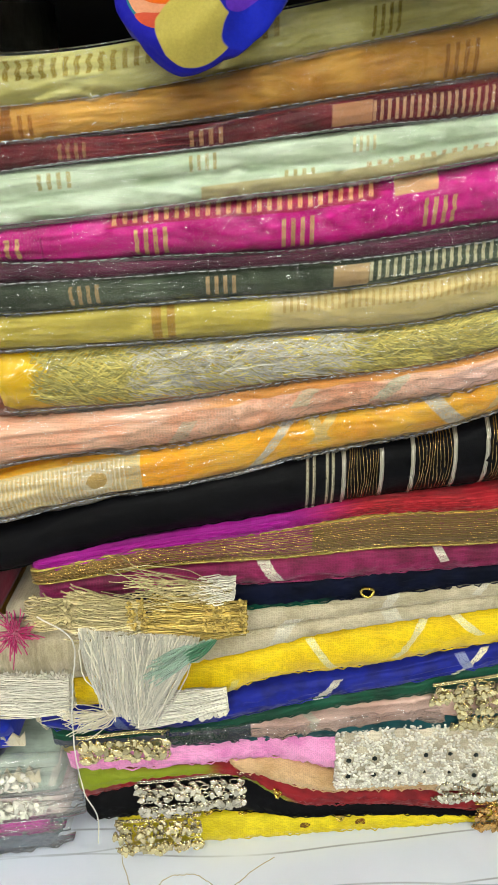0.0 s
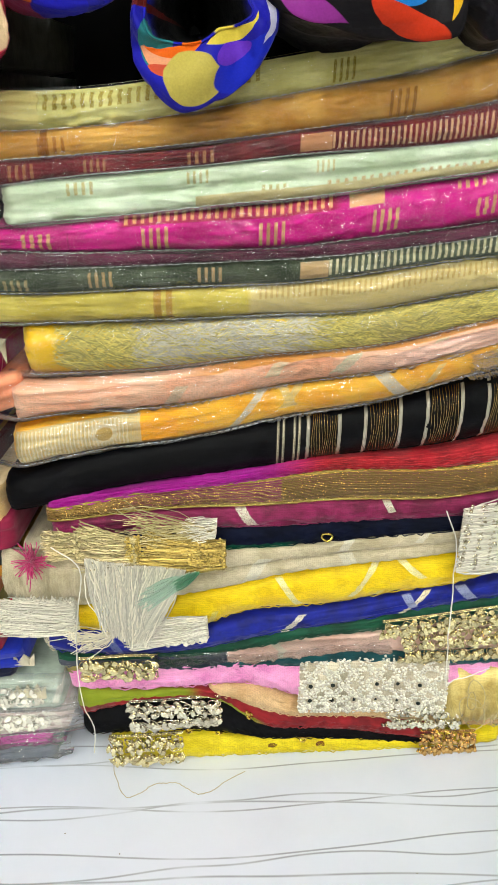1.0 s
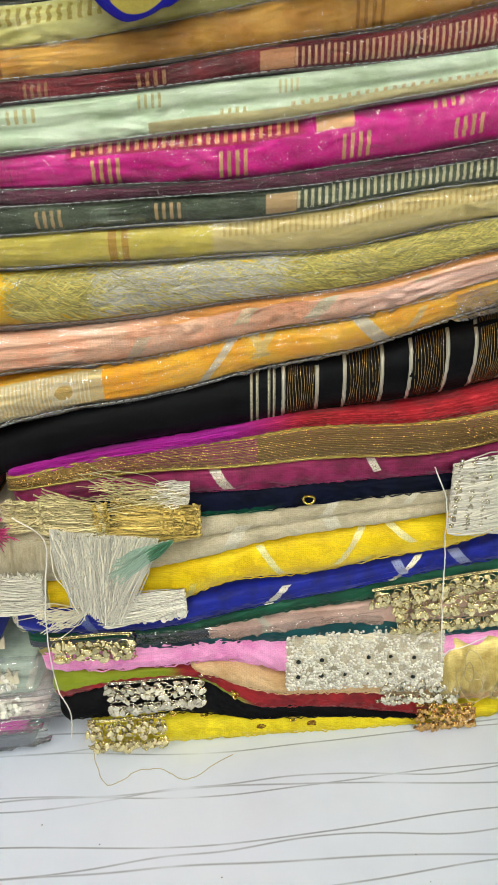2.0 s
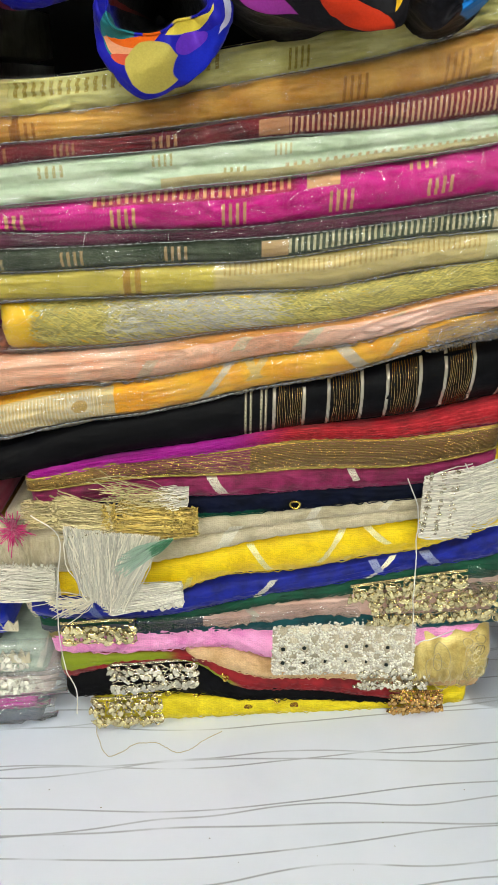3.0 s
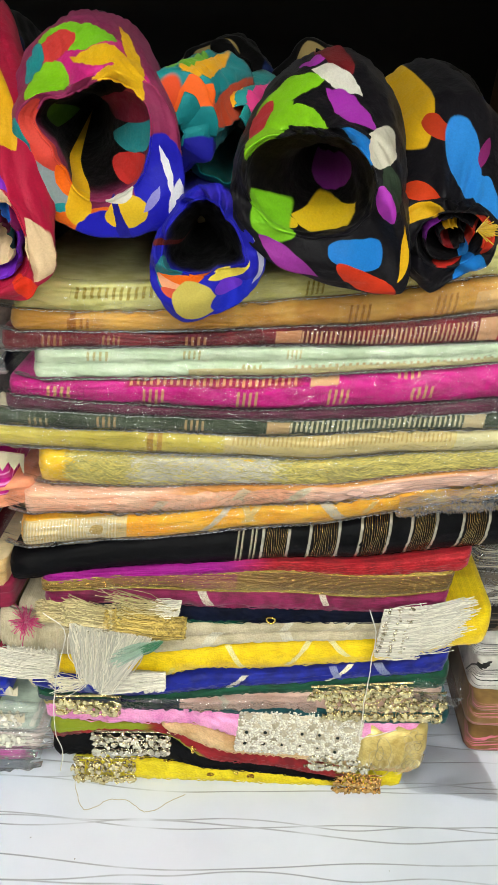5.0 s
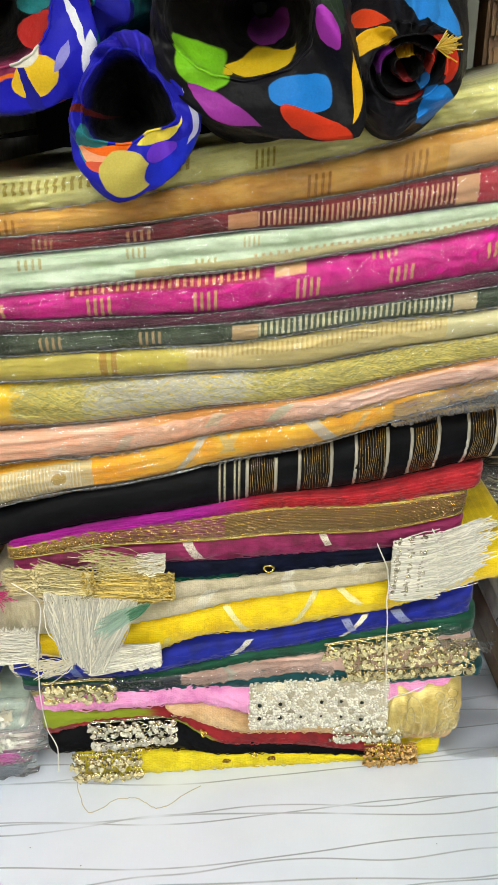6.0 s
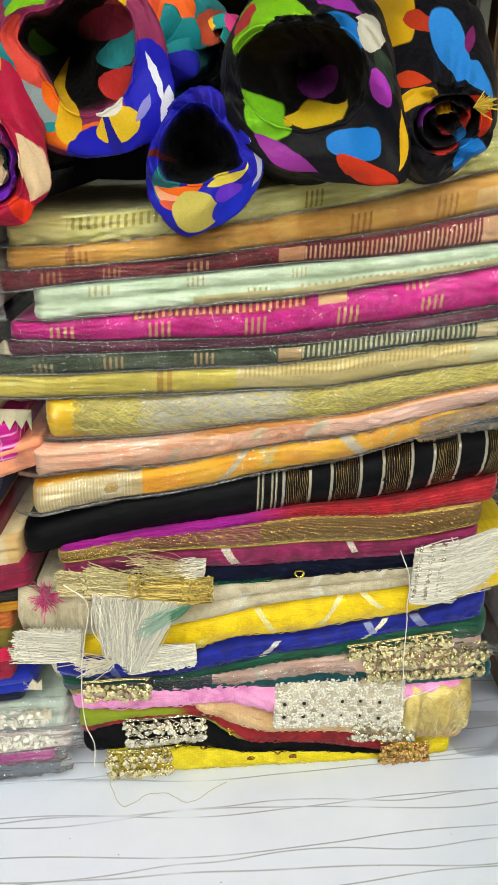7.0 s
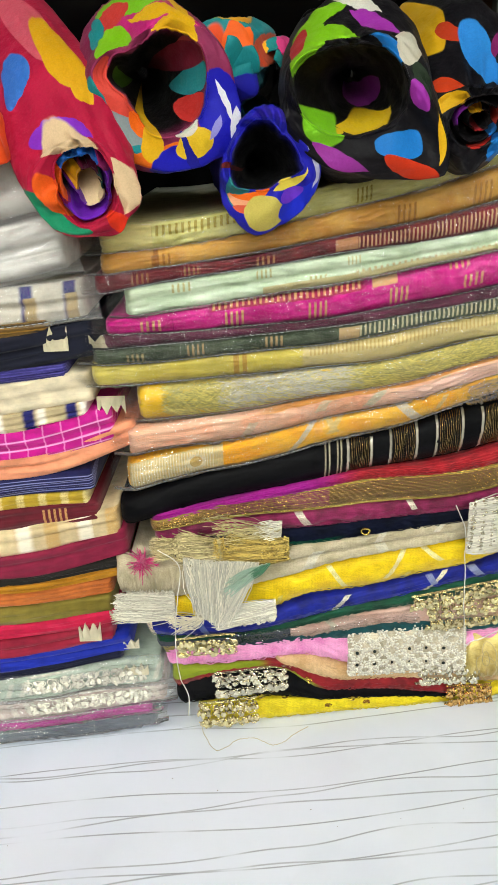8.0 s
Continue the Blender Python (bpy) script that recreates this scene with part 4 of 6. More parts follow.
# crumpled gold tissue end and its beads
thing, fold = STACK["tan"]
roll = surface(0.163, 0.235, (0.0240, 0.0270), (0.0940, 0.0950), 0.012, 9, wrinkle=0.0022, end=0.012)
tissue(thing, roll, fabric("crumpled_gold_tissue", "D8C47C", "B89E54", rough=0.35, shine=0.35, net=0.0012), "tissue_roll", "crumpled sheer gold tissue")
rng = np.random.default_rng(8)
specs = [(0.190 + rng.normal(0, 0.003), 0.5 + rng.normal(0, 0.08), 0.004 + 0.0028 * i, 0.010 + 0.0045 * i, 0.35 + rng.normal(0, 0.12), 0.002) for i in range(3)]
specs += [(0.218 + rng.normal(0, 0.004), rng.uniform(0.08, 0.92), 0.004, 0.005, rng.normal(0, 0.6), 0.002) for i in range(26)]
v1, f1 = rings_on(roll, specs, 0.0004)
on(thing, "tissue_embroidery", v1, f1, PALE_GOLD, "gold embroidered loops")
sub = surface(0.145, 0.197, (0.0020, 0.0015), (0.0290, 0.0260), 0.010, 4, end=0.003)
petal_lace(STACK["olive"][0], sub, 0.010, COPPER, 12, "copper-gold beaded tassel", 2, "beaded_tassel")

# sequins
SEQUIN = plain("gold_sequin", "D8BC5A", 0.25, 0.9, 0.1)


def sequin(key, x, v, r=0.004, hole=True):
    thing, fold = STACK[key]
    v1, f1 = rings_on(fold, [(x, v, r, r * 0.8, 0, 0.0015)], 0.0011, 18)
    on(thing, "sequin", v1, f1, SEQUIN, "round gold sequin")


sequin("navy", 0.050, 0.55, 0.0038)
for key, x, v in (("black_low", -0.055, 0.9), ("olive", -0.004, 0.45), ("black_low", 0.043, 0.75), ("black_low", -0.030, 0.97)):
    sequin(key, x, v, 0.0026)

# gold tassels, cream fan fringe and silver fringe
FAN = yarn("cream_silk_yarn", "FFF8E4", 0.35, 0.5)
DEEP_GREEN = yarn("deep_green_silk", "1C7A4C", 0.5)
fringe(STACK['wine_net'][0], ((-0.0850, 0.2500), (-0.0860, 0.2270)), ((-0.1260, 0.2590), (-0.1260, 0.2300)), 0.004, 190, PALE_GOLD, 210, 0.0005, 0.0022, 9, 'tassel', 'gold thread tassel', 0.008)
fringe(STACK['wine_net'][0], ((-0.0240, 0.2450), (-0.0240, 0.2200)), ((-0.0780, 0.2530), (-0.0830, 0.2210)), 0.003, 230, GOLD, 211, 0.0005, 0.002, 9, 'tassel', 'gold thread tassel', 0.009)
fringe(STACK['wine_net'][0], ((-0.1270, 0.2540), (-0.1300, 0.2330)), ((-0.1460, 0.2560), (-0.1500, 0.2330)), 0.003, 90, PALE_GOLD, 212, 0.0005, 0.002, 9, 'tassel', 'pale gold thread tassel', 0.007)
fringe(STACK['wine_net'][0], ((-0.0300, 0.2640), (-0.0310, 0.2480)), ((-0.0520, 0.2620), (-0.0500, 0.2480)), 0.003, 90, SILVER, 213, 0.0005, 0.002, 9, 'tassel', 'silver thread tassel', 0.009)
fringe(STACK['wine_net'][0], ((-0.0320, 0.2560), (-0.0360, 0.2510)), ((-0.0960, 0.2700), (-0.0800, 0.2500)), 0.008, 70, PALE_GOLD, 214, 0.0003, 0.005, 9, 'loose_fringe', 'stray pale gold threads', 0.01)
fringe(STACK['taupe_net'][0], ((-0.1230, 0.2350), (-0.0850, 0.2260)), ((-0.1130, 0.1700), (-0.0910, 0.1510)), 0.0035, 300, FAN, 215, 0.0005, 0.0025, 9, 'fringe', 'cream silk fan fringe', 0.012)
fringe(STACK['taupe_net'][0], ((-0.0850, 0.2270), (-0.0520, 0.2220)), ((-0.0930, 0.1720), (-0.0880, 0.1490)), 0.0035, 240, FAN, 216, 0.0005, 0.0025, 9, 'fringe', 'cream silk fan fringe', 0.013)
fringe(STACK['taupe_net'][0], ((-0.0610, 0.2180), (-0.0440, 0.2220)), ((-0.0790, 0.2060), (-0.0830, 0.1910)), 0.003, 90, GREEN_SILK, 217, 0.0005, 0.0015, 9, 'ribbon', 'mint green and silver ribbon end', 0.0165)
fringe(STACK['taupe_net'][0], ((-0.0510, 0.2200), (-0.0420, 0.2230)), ((-0.0610, 0.2150), (-0.0570, 0.2090)), 0.0012, 60, DEEP_GREEN, 218, 0.0006, 0.001, 9, 'ribbon', 'dark green twisted silk end', 0.018)
fringe(STACK['taupe_net'][0], ((-0.0380, 0.1730), (-0.0370, 0.1540)), ((-0.0920, 0.1690), (-0.0960, 0.1410)), 0.002, 260, SILVER, 219, 0.0005, 0.001, 9, 'fringe', 'pale silver ribbon end', 0.01)
fringe(STACK['taupe_net'][0], ((-0.1350, 0.1880), (-0.1380, 0.1600)), ((-0.1850, 0.1960), (-0.1900, 0.1640)), 0.003, 260, SILVER, 220, 0.00045, 0.0015, 9, 'fringe', 'silver cut fringe', 0.008)
fringe(STACK['taupe_net'][0], ((-0.1150, 0.1590), (-0.1060, 0.1610)), ((-0.1450, 0.1630), (-0.1310, 0.1410)), 0.004, 60, SILK_FRINGE, 221, 0.0004, 0.003, 9, 'loose_fringe', 'frayed beige threads', 0.011)
for x0, z0, z1, n, mat in ((-0.0850, 0.2300, 0.2530, 60, GOLD), (-0.0910, 0.2310, 0.2530, 50, GOLD), (-0.0490, 0.2240, 0.2490, 50, GOLD), (-0.0430, 0.2230, 0.2480, 50, GOLD), (-0.0360, 0.2230, 0.2480, 50, GOLD), (-0.0260, 0.2220, 0.2480, 60, GOLD), (-0.1270, 0.2360, 0.2570, 40, PALE_GOLD)):
    rng = np.random.default_rng(int(1000 + x0 * 1000))
    p = np.stack([x0 + rng.normal(0, 0.0013, n), np.zeros(n), rng.uniform(z0, z1, n)], -1)
    p[:, 1] = front_y(p[:, 0], p[:, 2]) - 0.0125 - rng.uniform(0, 0.0025, n)
    v1, f1 = beads(p, 0.0012)
    on(STACK["wine_net"][0], "tassel_binding", v1, f1, mat, "gold wound binding")
thing = STACK["taupe_net"][0]
loop = surface(-0.188, -0.112, (0.1840, 0.1860), (0.2340, 0.2300), 0.007, 19, wrinkle=0.0024, end=0.016)
tissue(thing, loop, M_TAUPE_NET, "folded_end", "loosely turned end of the taupe net")
fringe(thing, ((0.1476, 0.2674), (0.1495, 0.2096)), ((0.1852, 0.2715), (0.1889, 0.2135)), 0.003, 420, SILVER, 30, 0.0005, 0.0015, label="silver woven tassel", lift=0.010)
fringe(thing, ((0.1814, 0.2718), (0.1852, 0.2166)), ((0.2228, 0.2820), (0.2171, 0.2313)), 0.005, 300, SILVER, 31, 0.0004, 0.003, label="silver cut fringe", lift=0.009)
for x0 in (0.152, 0.162, 0.172):
    rng = np.random.default_rng(int(x0 * 1000))
    n = 60
    p = np.stack([x0 + rng.normal(0, 0.0012, n), np.zeros(n), rng.uniform(0.214, 0.272, n)], -1)
    p[:, 1] = front_y(p[:, 0], p[:, 2]) - 0.0135 - rng.uniform(0, 0.0025, n)
    v1, f1 = beads(p, rng.uniform(0.0008, 0.0018, n))
    on(thing, "tassel_binding", v1, f1, BRIGHT_SILVER, "row of silver beads")
# matted gold fringe inside the bag
thing, fold = STACK["fringe_yellow"]
rng = np.random.default_rng(40)
n = 5200
x = rng.uniform(-0.130, 0.268, n)
v0 = rng.uniform(0.0, 0.75, n)
ang = rng.normal(-0.3, 0.3, n) + np.where(rng.uniform(0, 1, n) < 0.3, 0.9, 0)
ln = rng.uniform(0.008, 0.024, n)
s = np.linspace(0, 1, 5)
hh = np.mean(fold.high) - np.mean(fold.low)
px = np.clip(x[:, None] + ln[:, None] * np.cos(ang)[:, None] * s, fold.x0 + 0.004, fold.x1 - 0.002)
pv = np.clip(v0[:, None] - ln[:, None] * np.sin(ang)[:, None] * s / hh + 0.03 * np.sin(3 * s)[None] * rng.normal(0, 1, (n, 1)), 0.0, 0.92)
P = fold.at(px, pv, 0.0006) - np.array([0, 1, 0]) * rng.uniform(0, 0.0016, (n, 1, 1))
# paler threads gathered round x = -0.03 paint the white glint into the fringe
bright = (np.abs(x + 0.03) < 0.055) & (rng.uniform(0, 1, n) < 0.7)
for sel, mat, label in ((~bright, metal_thread("olive_gold_thread", "FFF08C", 0.28, 0.6, 0.15), "matted gold fringe"), (bright, SILVER, "pale threads painting a highlight")):
    v1, f1 = strands(P[sel], 0.00026)
    on(thing, "fringe", v1, f1, mat, label)
# raised gold threads of the brocade
thing, fold = STACK["brocade"]
xs = np.linspace(fold.x0 + 0.003, fold.x1 - 0.003, 120)
rng = np.random.default_rng(45)
lines = [fold.at(xs, np.clip(v + 0.008 * np.sin(xs * 90), 0.02, 0.98), 0.0014) for v in np.linspace(0.16, 0.86, 17)]
v1, f1 = strands(lines, 0.0002)
on(thing, "gold_thread", v1, f1, metal_thread("bronze_gold_thread", "D2B06A", 0.22, 0.6, 0.8), "fine woven gold threads")
for v in (0.10, 0.90):
    for d in (-0.02, 0.02):
        v1, f1 = strands([fold.at(xs, np.clip(v + d + 0.01 * np.sin(xs * 900 + 50 * d), 0, 1), 0.0016)], 0.0006, 5)
        on(thing, "edging", v1, f1, GOLD, "twisted gold edging")
# raised metal threads of the black border
OLD_GOLD = metal_thread("old_gold_thread", "B49A62", 0.25, 0.5, 0.75)
GREY_SILVER = metal_thread("grey_silver_thread", "DCD6C6", 0.25, 0.4, 0.6)
thing, fold = STACK["black"]
vs = np.linspace(0.02, 0.98, 14)
for lead, a, b, tail in ((0.0315, 0.0345, 0.0508, 0.0529), (0.0706, 0.0742, 0.0920, 0.0946), (0.1129, 0.1163, 0.1340, 0.1363),
                         (0.1541, 0.1570, 0.1719, 0.1743), (0.1965, 0.2000, 0.2150, 0.2180), (0.2400, 0.2430, 0.2600, 0.2630)):
    v1, f1 = strands([fold.at(x + 0.0006 * np.sin(vs * 7 + x * 400), vs, 0.0009) for x in np.linspace(a, b, 11)], 0.0003)
    on(thing, "woven_stripe", v1, f1, OLD_GOLD, "old gold woven threads")
    for x in (lead, tail):
        v1, f1 = strands([fold.at(x + d + 0.0002 * np.sin(vs * 40 + 9 * d), vs, 0.001) for d in (-0.0008, 0.0, 0.0008)], 0.0005)
        on(thing, "silver_stripe", v1, f1, GREY_SILVER, "narrow silver woven stripe")
# woollen tuft
tuft = tagged(new("wool_tuft"), "magenta wool tuft between the stacks", "tuft")
tuft.location = (-0.160, -0.062, 0.231)
rng = np.random.default_rng(50)
d = rng.normal(0, 1, (170, 3))
d /= np.linalg.norm(d, axis=1, keepdims=True)
s = np.linspace(0, 1, 6)[None, :, None]
v1, f1 = strands(np.array([0.0, 0, 0]) + d[:, None] * s * rng.uniform(0.003, 0.011, (170, 1, 1)) + rng.normal(0, 0.005, (170, 1, 3)) * s * s, 0.0004)
part("strand", mesh_of("strand", v1, f1), PINK_TUFT, tuft)

loose_thread("loose_thread", [(0.1344, 0.2657), (0.1457, 0.2373), (0.1491, 0.2041), (0.1532, 0.1571), (0.1570, 0.1156), (0.1607, 0.0832)], "white thread hanging down the stack")
loose_thread("loose_thread", [(0.1607, 0.0878), (0.1692, 0.0944), (0.1795, 0.0981), (0.1946, 0.1032)], "white thread across the lace", lift=0.016, seed=5)
loose_thread("loose_thread", [(-0.1438, 0.2473), (-0.1250, 0.2265), (-0.1288, 0.1902), (-0.1338, 0.1522), (-0.1349, 0.0947), (-0.1278, 0.0621), (-0.1307, 0.0339)], "white thread hanging down the stack", lift=0.016, seed=7)
loose_thread("loose_thread", [(0.1767, 0.2786), (0.1852, 0.2642), (0.1983, 0.2493), (0.2134, 0.2435)], "white thread by the silver tassel", lift=0.014, seed=8, radius=0.0005)
loose_thread("loose_thread", [(-0.120, -0.002), (-0.116, -0.020), (-0.099, -0.047), (-0.076, -0.033), (-0.058, -0.031), (-0.045, -0.043), (-0.033, -0.042), (-0.020, -0.026), (-0.006, -0.010)],
             "fine beige thread lying on the shelf", grounded=True, radius=0.00038, seed=9, mat=yarn("beige_thread", "CFC4AE", 0.8))
# crumpled plastic above the black cloth
thing, fold = STACK["orange"]
wrap = surface(0.135, 0.275, (0.3700, 0.3930), (0.3850, 0.4200), 0.006, 13, wrinkle=0.003, end=0.006)
bag(thing, wrap, 77, 0.0, 0.0, 0, 1, 0.004, PLASTIC_MILKY, 0.0035)
thing, fold = STACK["pale_pink"]
wrap = surface(-0.08, 0.11, (0.1180, 0.1240), (0.1260, 0.1330), 0.004, 14, wrinkle=0.0016, end=0.006)
bag(thing, wrap, 78, 0.0, 0.0, 0, 1, 0.004, PLASTIC, 0.002)
wrap = surface(0.200, 0.252, (0.1400, 0.1260), (0.1700, 0.1560), 0.004, 15, wrinkle=0.003, end=0.006)
bag(thing, wrap, 79, 0.0, 0.0, 0, 1, 0.002, PLASTIC, 0.003)

# ---- stack beside it ----
LEFT = {}


def left_stack(key, label, mat, span, half, mid, bagged):
    fold = Fold(span[0], span[1], [m - half for m in mid], [m + half for m in mid], out=-0.008, seed=200 + len(LEFT) * 3, end=0.004, puff=0.55,
                lobes=2 if half > 0.011 else 1, wrinkle=0.0014)
    ob = folded(label, mat, fold, group="folded cloths in the neighbouring stack")
    if bagged:
        bag(ob, fold, 300 + len(LEFT), 0.0, 0.012, mat=PLASTIC_MILKY)
    LEFT[key] = (ob, fold)


left_stack("white_top", "white folded cloth in a plump milky plastic bag", LEFT_CLOTH["white"], (-0.5, -0.193), 0.0213, (0.5582, 0.5599, 0.5616, 0.5633, 0.5770), 1)
left_stack("white", "translucent white folded cloth in a milky plastic bag", LEFT_CLOTH["white"], (-0.5, -0.193), 0.0213, (0.5122, 0.5139, 0.5156, 0.5173, 0.5310), 1)
left_stack("check", "blue and white checked cloth in a clear bag", LEFT_CLOTH["check"], (-0.5, -0.182), 0.0154, (0.4743, 0.4761, 0.4778, 0.4796, 0.4854), 1)
left_stack("brown", "brown cloth with gold weave", LEFT_CLOTH["brown"], (-0.5, -0.212), 0.0057, (0.4567, 0.4583, 0.4599, 0.4615, 0.4643), 0)
left_stack("navytri", "navy cloth with pale pointed trim", LEFT_CLOTH["navytri"], (-0.5, -0.177), 0.0157, (0.4366, 0.4384, 0.4402, 0.4420, 0.4515), 0)
left_stack("purple", "violet-blue brocade cloth fold", LEFT_CLOTH["purple"], (-0.5, -0.204), 0.0057, (0.4162, 0.4178, 0.4195, 0.4212, 0.4241), 0)
left_stack("cream", "cream cotton cloth fold", LEFT_CLOTH["cream"], (-0.5, -0.186), 0.0143, (0.3962, 0.3980, 0.3998, 0.4015, 0.4072), 0)
left_stack("stripe", "navy, white and tan striped cloth", LEFT_CLOTH["stripe"], (-0.5, -0.193), 0.0093, (0.3727, 0.3744, 0.3762, 0.3779, 0.3863), 0)
left_stack("magcheck", "magenta cloth with white checks", LEFT_CLOTH["magcheck"], (-0.5, -0.173), 0.0180, (0.3477, 0.3495, 0.3514, 0.3533, 0.3691), 0)
left_stack("salmon", "salmon pink thin cloth fold", LEFT_CLOTH["salmon"], (-0.5, -0.155), 0.0120, (0.3303, 0.3323, 0.3343, 0.3363, 0.3605), 0)
left_stack("navyline", "navy cloth with fine white lines", LEFT_CLOTH["navyline"], (-0.5, -0.198), 0.0107, (0.3077, 0.3094, 0.3112, 0.3129, 0.3165), 0)
left_stack("yelcheck", "yellow and cream checked cloth", LEFT_CLOTH["yelcheck"], (-0.5, -0.203), 0.0067, (0.2904, 0.2921, 0.2938, 0.2955, 0.2981), 0)
left_stack("maroon", "maroon cloth with gold bars", LEFT_CLOTH["maroon"], (-0.5, -0.196), 0.0118, (0.2749, 0.2767, 0.2784, 0.2802, 0.2832), 0)
left_stack("beige", "beige and white checked cloth", LEFT_CLOTH["beige"], (-0.5, -0.180), 0.0145, (0.2505, 0.2524, 0.2542, 0.2561, 0.2715), 0)
left_stack("crimson", "dark crimson cloth fold", LEFT_CLOTH["crimson"], (-0.5, -0.175), 0.0141, (0.2232, 0.2251, 0.2270, 0.2289, 0.2491), 0)
left_stack("grey", "dark grey cloth fold", LEFT_CLOTH["grey"], (-0.5, -0.184), 0.0045, (0.2067, 0.2086, 0.2104, 0.2123, 0.2231), 0)
left_stack("mustard", "mustard yellow cloth fold", LEFT_CLOTH["mustard"], (-0.5, -0.183), 0.0052, (0.1984, 0.2003, 0.2021, 0.2040, 0.2135), 0)
left_stack("orange", "rust orange cloth fold", LEFT_CLOTH["orange"], (-0.5, -0.194), 0.0083, (0.1849, 0.1867, 0.1885, 0.1903, 0.1966), 0)
left_stack("olive", "olive khaki cloth fold", LEFT_CLOTH["olive"], (-0.5, -0.197), 0.0109, (0.1642, 0.1660, 0.1678, 0.1695, 0.1735), 0)
left_stack("red", "bright crimson cloth fold", LEFT_CLOTH["red"], (-0.5, -0.197), 0.0088, (0.1445, 0.1463, 0.1481, 0.1499, 0.1553), 0)
left_stack("crim2", "crimson cloth with pale pointed trim", LEFT_CLOTH["crim2"], (-0.5, -0.200), 0.0124, (0.1233, 0.1251, 0.1268, 0.1286, 0.1357), 0)
left_stack("blue", "royal blue cloth with pale trim", LEFT_CLOTH["blue"], (-0.5, -0.185), 0.0115, (0.1053, 0.1072, 0.1091, 0.1109, 0.1197), 0)
left_stack("navy2", "dark navy blue cloth fold", LEFT_CLOTH["navy2"], (-0.5, -0.195), 0.0061, (0.0895, 0.0913, 0.0931, 0.0950, 0.1038), 0)
left_stack("mintp", "mint and silver lace cloth in a clear bag", LEFT_CLOTH["mintp"], (-0.5, -0.159), 0.0148, (0.0686, 0.0707, 0.0727, 0.0749, 0.0788), 1)
left_stack("pinkp", "pale pink lace cloth in a clear bag", LEFT_CLOTH["pinkp"], (-0.5, -0.156), 0.0129, (0.0409, 0.0430, 0.0450, 0.0474, 0.0533), 1)
left_stack("magp", "magenta cloth in a clear bag", LEFT_CLOTH["magp"], (-0.5, -0.172), 0.0064, (0.0216, 0.0236, 0.0255, 0.0275, 0.0329), 1)
left_stack("slate", "slate blue cloth in a clear bag", LEFT_CLOTH["slate"], (-0.5, -0.168), 0.0073, (0.0083, 0.0099, 0.0119, 0.0139, 0.0159), 1)
# pale pointed trims
FOIL = plain("pale_gold_foil", "D6CDB0", 0.35, 0.45, 0.3, 200)


def pointed_trim(key, x, width, height, teeth, v=0.5, up=1):
    thing, fold = LEFT[key]
    c = fold.at(x, v)
    xs = np.linspace(-width / 2, width / 2, 2 * teeth + 1)
    top = np.where(np.arange(2 * teeth + 1) % 2, 0.35, 1.0) * height * up
    a = np.stack([xs, 0 * xs - 0.0035 + 0.002 * np.sin(xs * 300), top], -1) + c
    b = np.stack([xs, 0 * xs - 0.0035, 0 * xs - 0.3 * height * up], -1) + c
    n = len(xs)
    back = np.array([0, 0.0015, 0])
    verts = np.concatenate([a, b, a + back, b + back])
    faces = [[i, i + 1, n + i + 1, n + i] for i in range(n - 1)] + [[2 * n + i, 3 * n + i, 3 * n + i + 1, 2 * n + i + 1] for i in range(n - 1)]
    faces += [[i, 2 * n + i, 2 * n + i + 1, i + 1] for i in range(n - 1)]
    attach("pointed_trim", mesh_of("pointed_trim", verts, faces, smooth=False), FOIL, thing, "pale gold pointed trim")


pointed_trim("navytri", -0.208, 0.020, 0.016, 3)
pointed_trim("navytri", -0.172, 0.020, 0.008, 2, 0.7)
pointed_trim("crim2", -0.222, 0.022, 0.017, 3, 0.4)
pointed_trim("red", -0.195, 0.012, 0.009, 2)
pointed_trim("blue", -0.185, 0.016, 0.008, 2, 0.8)
pointed_trim("stripe", -0.172, 0.024, 0.012, 3, 0.2, -1)
pointed_trim("mintp", -0.185, 0.03, 0.010, 4, 0.4)
pointed_trim("pinkp", -0.190, 0.012, 0.008, 2, 0.5)
for key in ("mintp", "pinkp"):
    ob, fold = LEFT[key]
    sub = Fold(-0.30, fold.x1 - 0.012, [v + 0.003 for v in fold.low[-2:]], [v - 0.003 for v in fold.high[-2:]], out=-0.0065, seed=3)
    petal_lace(ob, sub, 0.012, SILVER, len(key), "pale silver petal lace", 1)

